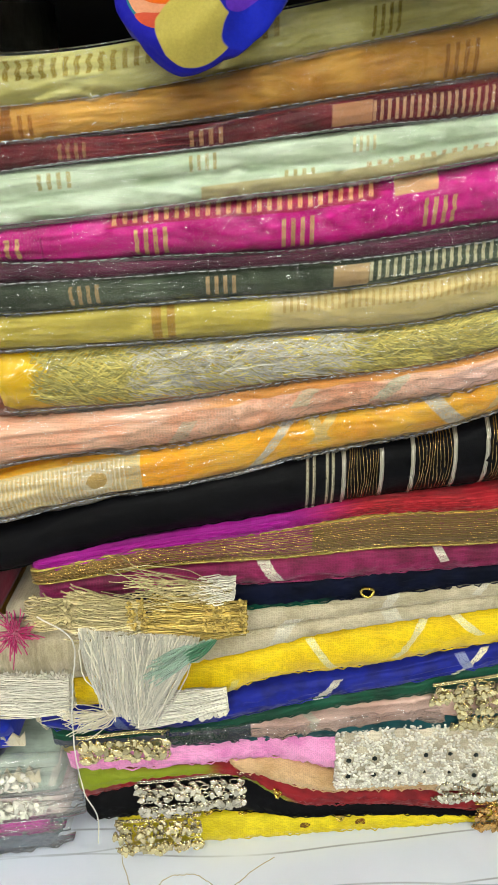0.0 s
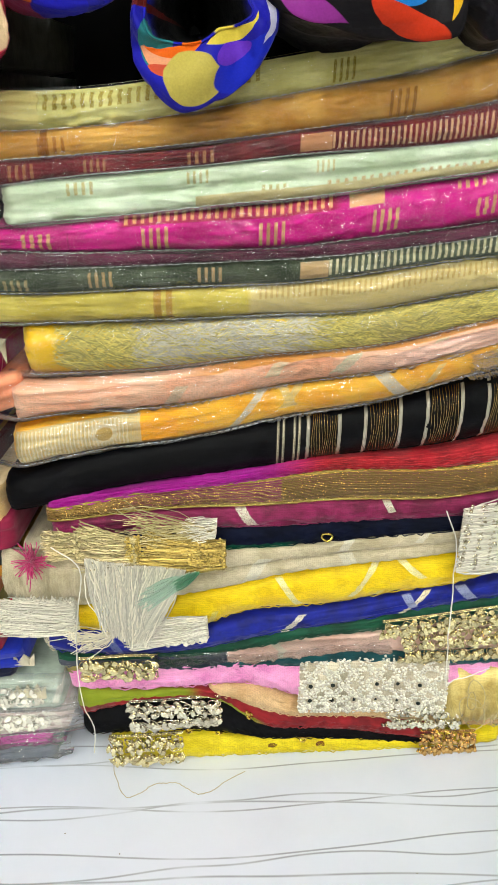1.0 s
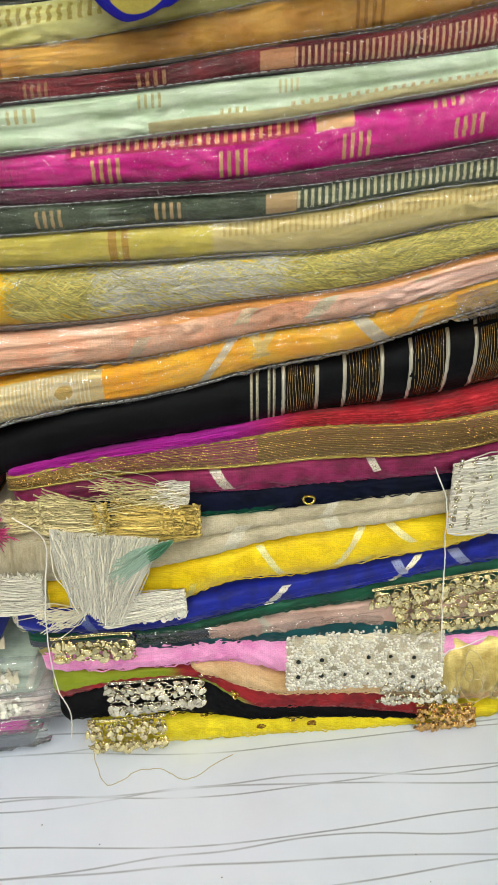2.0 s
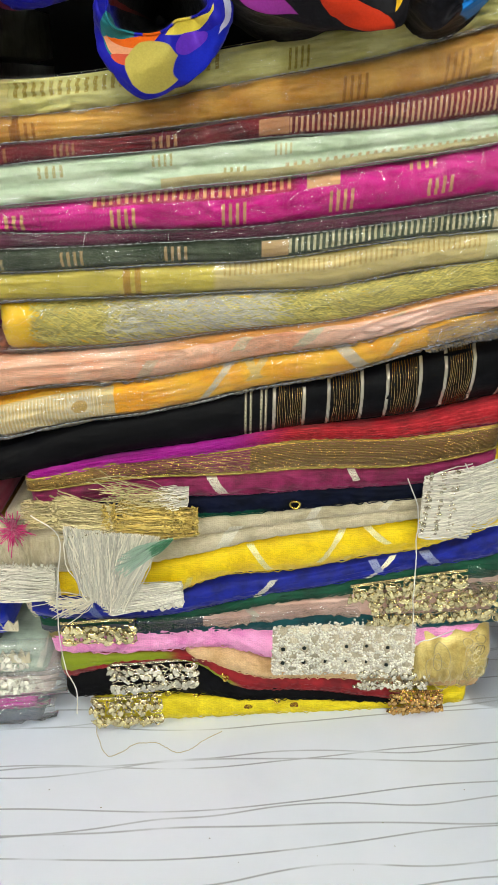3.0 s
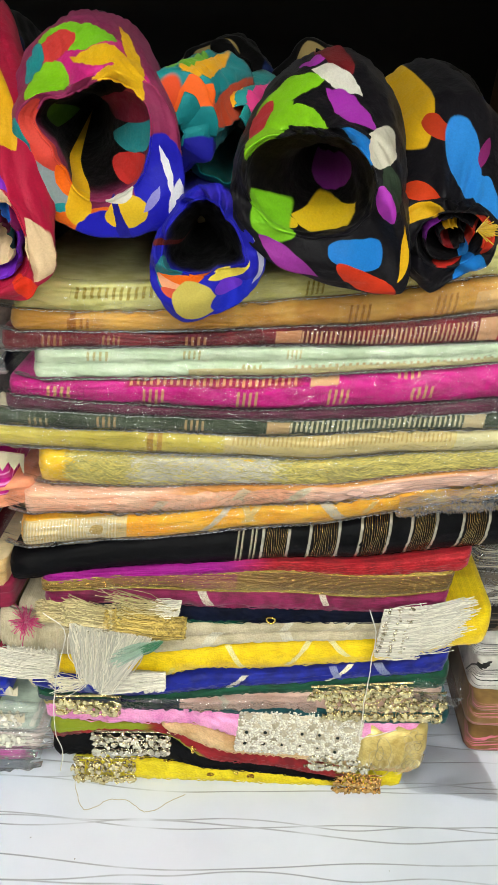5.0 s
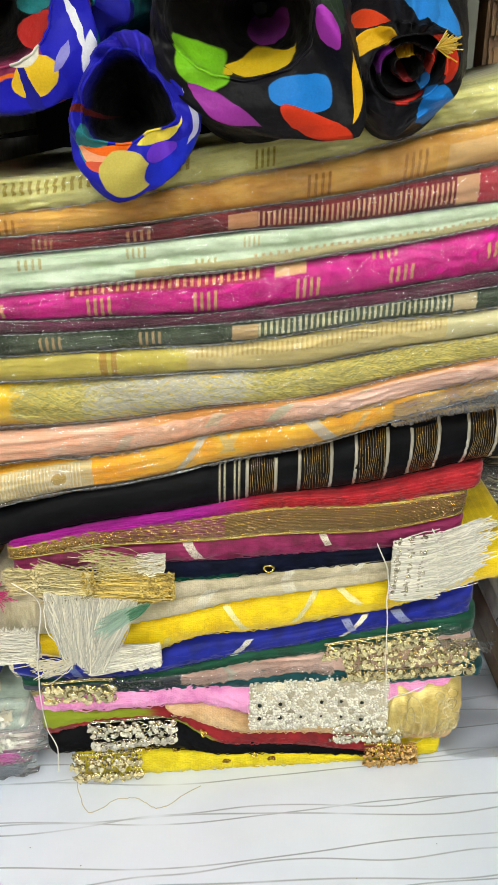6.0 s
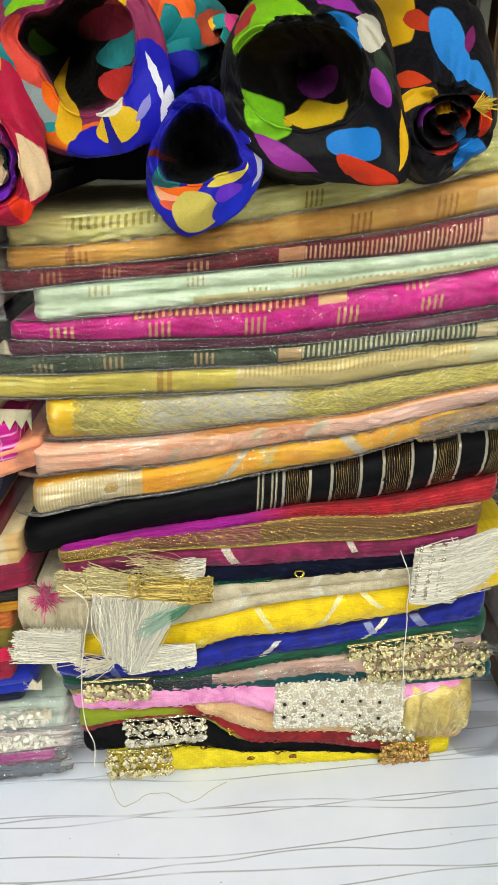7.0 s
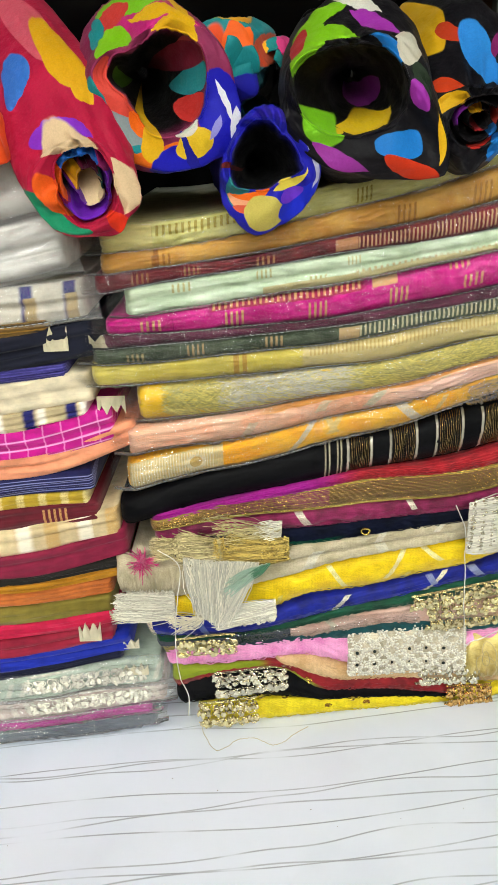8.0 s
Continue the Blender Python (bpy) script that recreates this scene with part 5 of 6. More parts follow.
# ---- pile behind the shelf's right part ----
right_y = 0.10
for n, (z0, z1, x0, tone, label, deco) in enumerate((
        (0.002, 0.030, 0.306, "7A5A30", "brown printed cloth folded on the shelf", "C86A80"), (0.031, 0.075, 0.303, "8A6A3C", "tan floral cloth folded flat", "D07A8C"),
        (0.076, 0.118, 0.298, "D0CDC6", "white cloth with black print", "202020"), (0.119, 0.150, 0.290, "C4C2BC", "white cloth with grey leaf print", "303030"),
        (0.151, 0.185, 0.286, "1A1714", "black cloth folded in the far pile", "5A4A3A"), (0.186, 0.225, 0.268, "5A5248", "dark silver brocade in plastic", "B8B0A0"),
        (0.226, 0.262, 0.264, "3A342C", "dark brown cloth in plastic", "A89C80"), (0.263, 0.300, 0.258, "16130F", "black cloth folded in the far pile", "7A6A50"),
        (0.301, 0.345, 0.260, "201C1A", "black cloth with grey print", "8A8A88"), (0.346, 0.400, 0.258, "0E0C0C", "black cloth folded in the far pile", "4A4440"))):
    rng = np.random.default_rng(n + 400)
    spots = tuple(("oval", (x0 + rng.uniform(0.002, 0.12), rng.uniform(0.1, 0.9), rng.uniform(0.003, 0.008), rng.uniform(0.1, 0.24), rng.uniform(0, 90)), deco, 0.0) for _ in range(18))
    fold = Fold(x0, 0.62, (z0,) * 3, (z1,) * 3, out=-right_y + 0.045 - 0.28 * z0, seed=n + 60, end=0.01, depth=0.22, lobes=2)
    ob = folded(label, fabric("pile_cloth", tone, prints=spots, warp=0.006), fold, group="folded cloths in the far pile")
    if n in (5, 6):
        bag(ob, fold, 500 + n, 0.018, 0.0, mat=PLASTIC_MILKY, amp=0.003)

# ---- rolled silk scarves on top ----
def rolled_scarf(label, base, front, back, radius, mouth=0.65, turns=1.25, inner=0.55, tall=1.0, prints=(), seed=0, lip=0.012, droop=(0.0, 0.0),
                 tail=0.55, shift=(0.0, 0.0), begin=0.0, wave=0.06, ntheta=150, ns=46, rough=0.55):
    """A loosely rolled scarf: an open mouth at front, a body going back. Prints lie over (turn, share of the length)."""
    k = Nodes("printed_silk")
    u, v = k.uv(0.05, 5.0)
    col = k.mix(k.step(k.noise(40, 3), 0.3, 0.75), rgb(base), tuple(c * 0.8 for c in rgb(base)[:3]) + (1,))
    for cu, cv, ru, rv, turn, tone in prints:
        col = k.mix(k.oval(u, v, cu, cv, ru, rv, turn, 0.12), col, rgb(tone))
    fine = k.noise(900, 2, stretch=(1, 0.2, 1))
    col = k.mix(k.math("MULTIPLY", fine, 0.25), col, k.mix(0.5, col, (0, 0, 0, 1)))
    k.put(k.bsdf.inputs["Base Color"], col)
    k.bsdf.inputs["Roughness"].default_value = rough
    k.bsdf.inputs["Sheen Weight"].default_value = 0.06
    k.bsdf.inputs["Specular IOR Level"].default_value = 0.15
    k.put(k.bsdf.inputs["Normal"], k.bump(k.noise(90, 4, stretch=(1, 0.4, 1)), 0.45, 0.003, k.bump(k.noise(1500, 1), 0.3, 0.0003)))
    rng = np.random.default_rng(seed + 900)
    w1, w2, w3 = wob(rng, 4, 1.0, 3.2), wob(rng, 4, 3, 8), wob(rng, 4, 1, 4)
    T = np.linspace(0, 1, int(ntheta * turns))
    S = np.linspace(0, 1, ns) ** 2.4
    tt, ss = np.meshgrid(T, S, indexing="ij")
    turn = begin + tt * turns
    th = turn * 2 * math.pi
    grow = mouth + (1 - mouth) * np.minimum(ss / 0.035, 1) ** 0.8
    grow = grow * (1 - (1 - tail) * np.clip((ss - 0.4) / 0.6, 0, 1) ** 1.5)
    rad = radius * grow * (1 - (1 - inner) * tt ** 1.1) * (1 + wave * w1(th, 3 * ss) + 0.35 * wave * w2(th, 8 * ss))
    rad = rad * (1 - 0.9 * wave * np.abs(w2(th * 0.8, 5 * ss)) + 0.5 * wave)
    rad = rad * (1 + 0.035 * np.cos(5 * th + seed) + 0.02 * np.cos(9 * th + 2 * seed + 4 * ss))
    rad = rad * (1 + 0.10 * np.exp(-((tt - 1) / 0.05) ** 2))
    f, b = np.array(front), np.array(back)
    L = np.linalg.norm(b - f)
    ax = (b - f) / L
    side = np.cross(ax, (0, 0, 1.0))
    side /= np.linalg.norm(side)
    up = np.cross(side, ax)
    cx = shift[0] * np.minimum(ss / 0.3, 1)
    cz = shift[1] * np.minimum(ss / 0.3, 1)
    low = np.exp(-((np.mod(th / (2 * math.pi), 1) - 0.72) / 0.10) ** 2)
    ahead = lip * w3(th, 0) * (1 - ss) ** 2 + droop[1] * low * (1 - ss) ** 3 * (tt < 0.85)
    P = f + ax * (ss * L - ahead)[..., None] + side * (rad * np.cos(th) + cx)[..., None] + up * (rad * tall * np.sin(th) + cz)[..., None]
    P[..., 2] -= droop[0] * low * np.minimum(ss / 0.035, 1) * (1 - ss) ** 4 * (tt < 0.85)
    uv = np.stack([turn, ss ** 0.35], -1)
    ob = tagged(new("rolled_scarf"), label, "scarf", "rolled scarves on the stacks")
    ob.location = (f + ax * L * 0.4)
    me = mesh_of("cloth", P, grid_faces(len(T), ns), uv)
    me.transform(Matrix.Translation(-Vector(ob.location)))
    cl = part("cloth", me, k.mat, ob)
    hv, hf = strands([P[:, 0] - np.array(ob.location)], 0.0009, 5)
    hem_uv = np.repeat(np.stack([turn[:, 0], 0 * turn[:, 0]], -1), 5, 0)
    part("hem", mesh_of("hem", hv, hf, hem_uv), k.mat, ob, "narrow rolled hem")
    sol = cl.modifiers.new("thickness", "SOLIDIFY")
    sol.thickness, sol.offset = 0.0007, 0
    return ob


SKY, CRM = "1C7CD0", "E6C8A0"


def ring_at(radii, th):
    """Radius at the angles th from evenly spaced radii round a loop."""
    v = np.asarray(radii, float)
    n = len(v)
    s = np.mod(th / (2 * math.pi), 1) * n
    i = s.astype(int) % n
    f = s - np.floor(s)
    a, b, c, d = v[(i - 1) % n], v[i], v[(i + 1) % n], v[(i + 2) % n]
    curve = b + 0.5 * f * (c - a + f * (2 * a - 5 * b + 4 * c - d + f * (3 * (b - c) + d - a)))
    return 0.5 * curve + 0.5 * (b + (c - b) * f)


def scarf_surface(centre, mouth, rim_radii, body, back, seed=0, fold=1.0, wave=0.02, nth=160, ns=64):
    """A hollow roll: deep inside, out over the lip, round the rim and back along the body; v runs 0 to 1 that way."""
    cx, cy, cz = centre
    rng = np.random.default_rng(seed + 900)
    w1, w2, w3 = wob(rng, 4, 1.0, 3.0), wob(rng, 5, 3, 7), wob(rng, 4, 4, 11)
    th = np.linspace(0, 2 * math.pi, nth + 1)
    cyc = np.cos(th) * 1.7 + 0.6 * np.sin(2 * th)
    M, R = ring_at(mouth, th) * fold, ring_at(rim_radii, th) * (fold if fold < 1 else 1.0)
    if fold < 1:
        M, R = M * (1 + 0.10 * w1(cyc, 0 * th)), M * (1.10 + 0.10 * w1(cyc, 0 * th))
    one = np.ones(nth + 1)
    bx, by, bz, brx, brz = body
    kx, ky, kz, krx, krz = back
    ell = lambda a, b: 1 / np.sqrt((np.cos(th) / a) ** 2 + (np.sin(th) / b) ** 2)
    B, K = ell(brx, brz) * (fold if fold < 1 else 1), ell(krx, krz) * (fold if fold < 1 else 1)
    lerp = lambda a, b, t: a + (b - a) * t
    rows = [(lerp(cx, kx, 0.75), lerp(cy, ky, 0.75), lerp(cz, kz, 0.75), M * 0.12),
            (lerp(cx, bx, 0.9), cy + 0.045, lerp(cz, bz, 0.6), lerp(M, np.mean(M), 0.4) * 0.62),
            (lerp(cx, bx, 0.15), cy + 0.014, lerp(cz, bz, 0.15), M * 0.96), (cx, cy, cz, M),
            (cx, cy - 0.002, cz, lerp(M, R, 0.55)), (cx, cy + 0.003, cz, R),
            (lerp(cx, bx, 0.4), lerp(cy, by, 0.42), lerp(cz, bz, 0.4), lerp(R, B, 0.4) * 1.02),
            (bx, by, bz, B), (kx, ky, kz, K), (kx, ky + 0.05, kz, K * 0.55)]
    S = np.linspace(0, 1, ns)
    knots = np.linspace(0, 1, len(rows))
    fold_line = lambda vals: 0.35 * smooth_curve(vals, S) + 0.65 * np.interp(S, knots, vals)
    X, Y, Z = (fold_line([r[i] for r in rows]) for i in range(3))
    prof = np.stack([fold_line([r[3][j] for r in rows]) for j in range(nth + 1)])
    cc, ss = np.meshgrid(cyc, S, indexing="ij")
    calm = np.exp(-((ss - 0.44) / 0.14) ** 2)
    prof = prof * (1 + wave * (1 - 0.6 * calm) * (w1(cc, 6 * ss) + 0.6 * w2(cc, 9 * ss)) + 0.008 * w3(2 * cc, 14 * ss))
    crease = 1 - np.minimum(np.abs(w3(cc, 5 * ss)) * 1.6, 1)
    prof = prof * (1 - 0.02 * crease * (1 - 0.55 * calm))
    P = np.stack([X[None] + prof * np.cos(th)[:, None], Y[None] + (0.004 * w2(cc, 3 * ss)) * np.exp(-((ss - 0.42) / 0.2) ** 2) + 0 * prof, Z[None] + prof * np.sin(th)[:, None]], -1)
    uv = np.stack(np.meshgrid(th / (2 * math.pi), S, indexing="ij"), -1)
    return P, uv


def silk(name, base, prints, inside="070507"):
    """Thin printed silk that lets some light through, shade painted in deep inside; prints as centre, long and short
    half axes over (turn, v), colour, pointed.
    """
    k = Nodes(name)
    k.uv(0.022, 9.0)
    col = k.mix(k.step(k.noise(40, 3), 0.3, 0.75), rgb(base), tuple(c * 0.8 for c in rgb(base)[:3]) + (1,))
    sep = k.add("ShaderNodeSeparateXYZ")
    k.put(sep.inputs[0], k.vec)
    # shade of the hollow painted in: near-black below v of about 0.2
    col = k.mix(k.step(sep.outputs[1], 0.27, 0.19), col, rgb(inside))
    for cu, cv, a0, a1, b0, b1, tone, pointed in prints:
        d = k.add("ShaderNodeVectorMath", operation="SUBTRACT")
        k.put(d.inputs[0], k.vec)
        d.inputs[1].default_value = (cu, cv, 0)
        w = k.add("ShaderNodeVectorMath", operation="WRAP")
        k.put(w.inputs[0], d.outputs[0])
        w.inputs[1].default_value, w.inputs[2].default_value = (0.5, 9, 1), (-0.5, -9, -1)
        det = a0 * b1 - a1 * b0
        det = det if abs(det) > 1e-5 else 1e-5
        pq = []
        for row in ((b1 / det, -b0 / det, 0), (-a1 / det, a0 / det, 0)):
            n = k.add("ShaderNodeVectorMath", operation="DOT_PRODUCT")
            k.put(n.inputs[0], w.outputs[0])
            n.inputs[1].default_value = row
            pq.append(n.outputs["Value"])
        p2 = k.math("MULTIPLY", pq[0], pq[0])
        q = k.math("ABSOLUTE", pq[1]) if pointed else k.math("MULTIPLY", pq[1], pq[1])
        col = k.mix(k.step(k.math("ADD", p2, q), 1.06, 0.94), col, rgb(tone))
    fine = k.noise(900, 2, stretch=(1, 0.2, 1))
    col = k.mix(k.math("MULTIPLY", fine, 0.5), col, k.mix(0.5, col, (0, 0, 0, 1)))
    nrm = k.bump(k.noise(38, 4, stretch=(1, 0.5, 1)), 0.7, 0.006, k.bump(k.noise(1500, 1), 0.3, 0.0003))
    k.put(k.bsdf.inputs["Base Color"], col)
    k.bsdf.inputs["Roughness"].default_value = 0.5
    k.bsdf.inputs["Sheen Weight"].default_value = 0.03
    k.bsdf.inputs["Specular IOR Level"].default_value = 0.14
    k.put(k.bsdf.inputs["Normal"], nrm)
    thin, mixed = k.add("ShaderNodeBsdfTranslucent"), k.add("ShaderNodeMixShader")
    k.put(thin.inputs[0], col)
    k.put(mixed.inputs[0], 0.14)
    k.put(mixed.inputs[1], k.bsdf.outputs[0])
    k.put(mixed.inputs[2], thin.outputs[0])
    k.put(k.out.inputs[0], mixed.outputs[0])
    return k.mat


def silk_roll(label, base, centre, mouth, rim_radii, body, back, prints, seed, nests=(), wave=0.02):
    """A loosely rolled scarf with a thick soft lip; nests are the turns seen inside it (size, colour, sectors of the lip)."""
    ob = tagged(new("rolled_scarf"), label, "scarf", "rolled scarves on the stacks")
    ob.location = body[:3]
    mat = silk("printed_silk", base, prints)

    def sheet(name, P, uv, m, note=""):
        me = mesh_of(name, P, grid_faces(P.shape[0], P.shape[1]), uv)
        return attach(name, me, m, ob, note)

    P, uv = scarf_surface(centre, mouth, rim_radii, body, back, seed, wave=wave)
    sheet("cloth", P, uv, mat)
    edge = P[:, 21] + np.array([0, -0.0006, 0])
    hv, hf = strands([edge], 0.0008, 5)
    attach("hem", mesh_of("hem", hv, hf, np.repeat(uv[:, 21], 5, 0)), mat, ob, "narrow rolled hem")
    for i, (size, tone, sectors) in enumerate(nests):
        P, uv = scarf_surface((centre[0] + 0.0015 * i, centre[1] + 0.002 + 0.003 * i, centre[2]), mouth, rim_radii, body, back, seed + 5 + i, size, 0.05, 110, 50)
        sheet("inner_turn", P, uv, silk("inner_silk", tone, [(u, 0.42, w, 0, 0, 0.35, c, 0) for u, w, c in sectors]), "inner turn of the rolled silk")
    return ob


silk_roll('many-coloured silk scarf roll with a wide open mouth', '94305C', (-0.111, -0.125, 0.629),
          (0.0339, 0.0381, 0.0434, 0.0435, 0.0436, 0.0358, 0.0328, 0.0395, 0.0384, 0.0231, 0.0205, 0.0199, 0.0233, 0.027, 0.029, 0.0303, 0.0316, 0.0328),
          (0.057, 0.0556, 0.0558, 0.0546, 0.0523, 0.0433, 0.0392, 0.0456, 0.0496, 0.048, 0.0473, 0.047, 0.0475, 0.0491, 0.0518, 0.0553, 0.0609, 0.0614),
          (-0.127, -0.06, 0.641, 0.0523, 0.0621), (-0.146, 0.07, 0.658, 0.0474, 0.0541), (
    (0.256, 0.587, -0.107, -0.025, -0.014, -0.142, 'C8247C', 0), (0.281, 0.714, -0.07, -0.038, 0.001, -0.045, '7CC422', 0),
    (0.325, 0.714, -0.04, 0.016, -0.01, -0.037, 'D03C38', 0), (0.375, 0.698, -0.027, 0.052, -0.011, -0.022, '1E8C92', 0),
    (0.362, 0.571, -0.052, 0.038, -0.005, -0.103, '86C81C', 0), (0.225, 0.587, -0.074, -0.064, 0.005, -0.049, 'E8B418', 1),
    (0.194, 0.381, -0.059, -0.041, 0.008, -0.152, 'E8B418', 1), (0.181, 0.635, -0.021, -0.163, 0.012, -0.055, 'E8B418', 1),
    (0.5, 0.381, 0.102, -0.04, 0.029, 0.09, 'D8483C', 0), (0.525, 0.524, 0.074, -0.008, 0.008, 0.086, '1E8C92', 0),
    (0.625, 0.444, 0.09, -0.022, 0.004, 0.086, '8C9A9E', 0), (0.7, 0.476, 0.036, 0.004, -0.005, 0.056, '1E8C92', 0),
    (0.744, 0.476, 0.078, -0.082, 0.004, 0.074, 'F0701C', 0), (0.637, 0.349, 0.062, 0.019, -0.015, 0.046, 'F06A10', 0),
) + (
    (0.713, 0.27, 0.029, 0.22, -0.034, 0.124, 'E8B418', 0), (0.963, 0.444, -0.092, 0.126, -0.032, -0.134, '1C1CB4', 0),
    (0.887, 0.492, 0.065, 0.056, -0.019, 0.086, '1C1CB4', 0), (0.787, 0.556, 0.064, -0.007, -0.004, 0.173, '1C1CB4', 0),
    (0.85, 0.413, 0.054, 0.009, -0.017, 0.078, 'E8C028', 0), (0.819, 0.571, 0.02, -0.22, 0.004, -0.22, '1C1C90', 0),
    (0.987, 0.444, -0.048, 0.055, -0.002, -0.019, 'E8E8F0', 1), (0.931, 0.556, 0.041, -0.034, -0.005, 0.059, 'E8E8F0', 1),
    (0.919, 0.429, 0.033, -0.009, 0.001, 0.021, '8C88D0', 1), (0.863, 0.333, 0.055, -0.005, 0.003, 0.035, 'E2DED2', 1),
    (0.113, 0.206, -0.05, 0.01, -0.013, -0.054, 'B04848', 0), (0.937, 0.206, 0.017, 0.068, -0.057, 0.005, 'C83430', 0),
    (0.031, 0.175, 0.035, 0.071, -0.042, 0.014, '2C8C94', 0), (0.125, 0.127, -0.031, 0.107, -0.047, -0.036, '7A2438', 0),
    (0.456, 0.095, 0.044, -0.053, 0.045, 0.006, '5C9420', 0),
), 14, (), 0.02)
silk_roll('black silk scarf roll with bright ovals and an open mouth', '121016', (0.021, -0.13, 0.628),
          (0.0416, 0.0398, 0.037, 0.0327, 0.0284, 0.0293, 0.0301, 0.0344, 0.0383, 0.0375, 0.036, 0.0342, 0.0323, 0.0307, 0.0321, 0.0336, 0.0384, 0.042),
          (0.0592, 0.0534, 0.0496, 0.0422, 0.034, 0.034, 0.0346, 0.0398, 0.0443, 0.0442, 0.0467, 0.0498, 0.0498, 0.0538, 0.0583, 0.0719, 0.0912, 0.0718),
          (0.032, -0.06, 0.63, 0.0576, 0.0677), (0.039, 0.06, 0.65, 0.0545, 0.0567), (
    (0.325, 0.714, -0.065, 0.013, -0.012, -0.045, '86C81C', 1), (0.388, 0.508, -0.075, 0.141, -0.003, -0.206, '86C81C', 1),
    (0.281, 0.571, -0.068, -0.047, 0.01, -0.049, '86C81C', 0), (0.394, 0.635, -0.034, 0.059, -0.011, -0.048, 'B83038', 1),
    (0.294, 0.794, -0.027, -0.011, -0.005, -0.023, 'A834B0', 1), (0.263, 0.825, -0.041, -0.073, 0.002, -0.057, '7A1A20', 0),
    (0.237, 0.73, -0.053, -0.031, 0.004, -0.026, 'E2DED2', 1), (0.188, 0.635, -0.068, -0.062, 0.0, -0.045, 'A834B0', 1),
    (0.125, 0.397, -0.068, -0.093, 0.003, -0.078, '1C7CD0', 1), (0.087, 0.508, -0.039, -0.082, 0.002, -0.144, 'CFCAB8', 0),
    (0.013, 0.46, -0.039, -0.013, -0.001, -0.089, '2C3A2C', 0), (0.987, 0.397, -0.03, 0.039, -0.01, -0.042, 'A834B0', 0),
    (0.756, 0.937, 0.053, -0.005, -0.004, -0.033, '5A1418', 0), (0.844, 0.048, 0.2, 0.038, -0.12, 0.022, 'B03CB8', 1),
) + (
    (0.669, 0.206, 0.058, 0.007, 0.004, 0.032, 'E8C020', 0), (0.806, 0.159, 0.133, -0.007, 0.032, 0.076, 'E8C020', 1),
    (0.637, 0.286, 0.101, 0.05, -0.004, 0.154, '7CC422', 1), (0.719, 0.476, 0.075, 0.033, -0.005, 0.063, '9A349C', 1),
    (0.869, 0.397, 0.046, 0.025, -0.019, 0.043, '1C7CD0', 0), (0.856, 0.492, 0.026, 0.064, -0.012, 0.041, 'D2381A', 0),
    (0.925, 0.524, 0.033, -0.007, 0.002, 0.018, 'E8B418', 1),
), 3, (), 0.02)
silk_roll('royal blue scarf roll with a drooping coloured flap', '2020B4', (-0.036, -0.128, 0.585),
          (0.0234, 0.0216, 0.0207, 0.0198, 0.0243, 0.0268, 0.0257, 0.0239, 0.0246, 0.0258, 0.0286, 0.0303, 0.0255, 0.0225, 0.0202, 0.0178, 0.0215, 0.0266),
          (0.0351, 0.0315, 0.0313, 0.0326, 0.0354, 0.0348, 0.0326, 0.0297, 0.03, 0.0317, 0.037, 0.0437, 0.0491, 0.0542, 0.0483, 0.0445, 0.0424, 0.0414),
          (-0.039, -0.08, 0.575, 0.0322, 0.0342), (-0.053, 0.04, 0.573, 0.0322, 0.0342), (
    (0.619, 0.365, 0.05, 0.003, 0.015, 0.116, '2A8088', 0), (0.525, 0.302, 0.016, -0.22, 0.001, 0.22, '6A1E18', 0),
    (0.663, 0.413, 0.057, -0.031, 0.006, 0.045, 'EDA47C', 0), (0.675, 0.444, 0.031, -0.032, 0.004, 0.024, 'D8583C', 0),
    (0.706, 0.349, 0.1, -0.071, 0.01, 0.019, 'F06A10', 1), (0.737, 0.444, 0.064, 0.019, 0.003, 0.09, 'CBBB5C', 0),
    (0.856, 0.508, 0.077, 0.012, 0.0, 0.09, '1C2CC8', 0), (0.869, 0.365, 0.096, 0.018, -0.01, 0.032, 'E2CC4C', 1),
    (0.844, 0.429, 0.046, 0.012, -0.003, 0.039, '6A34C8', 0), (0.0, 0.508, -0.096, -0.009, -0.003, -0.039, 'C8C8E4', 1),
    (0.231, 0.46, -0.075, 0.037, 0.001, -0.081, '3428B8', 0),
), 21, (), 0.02)
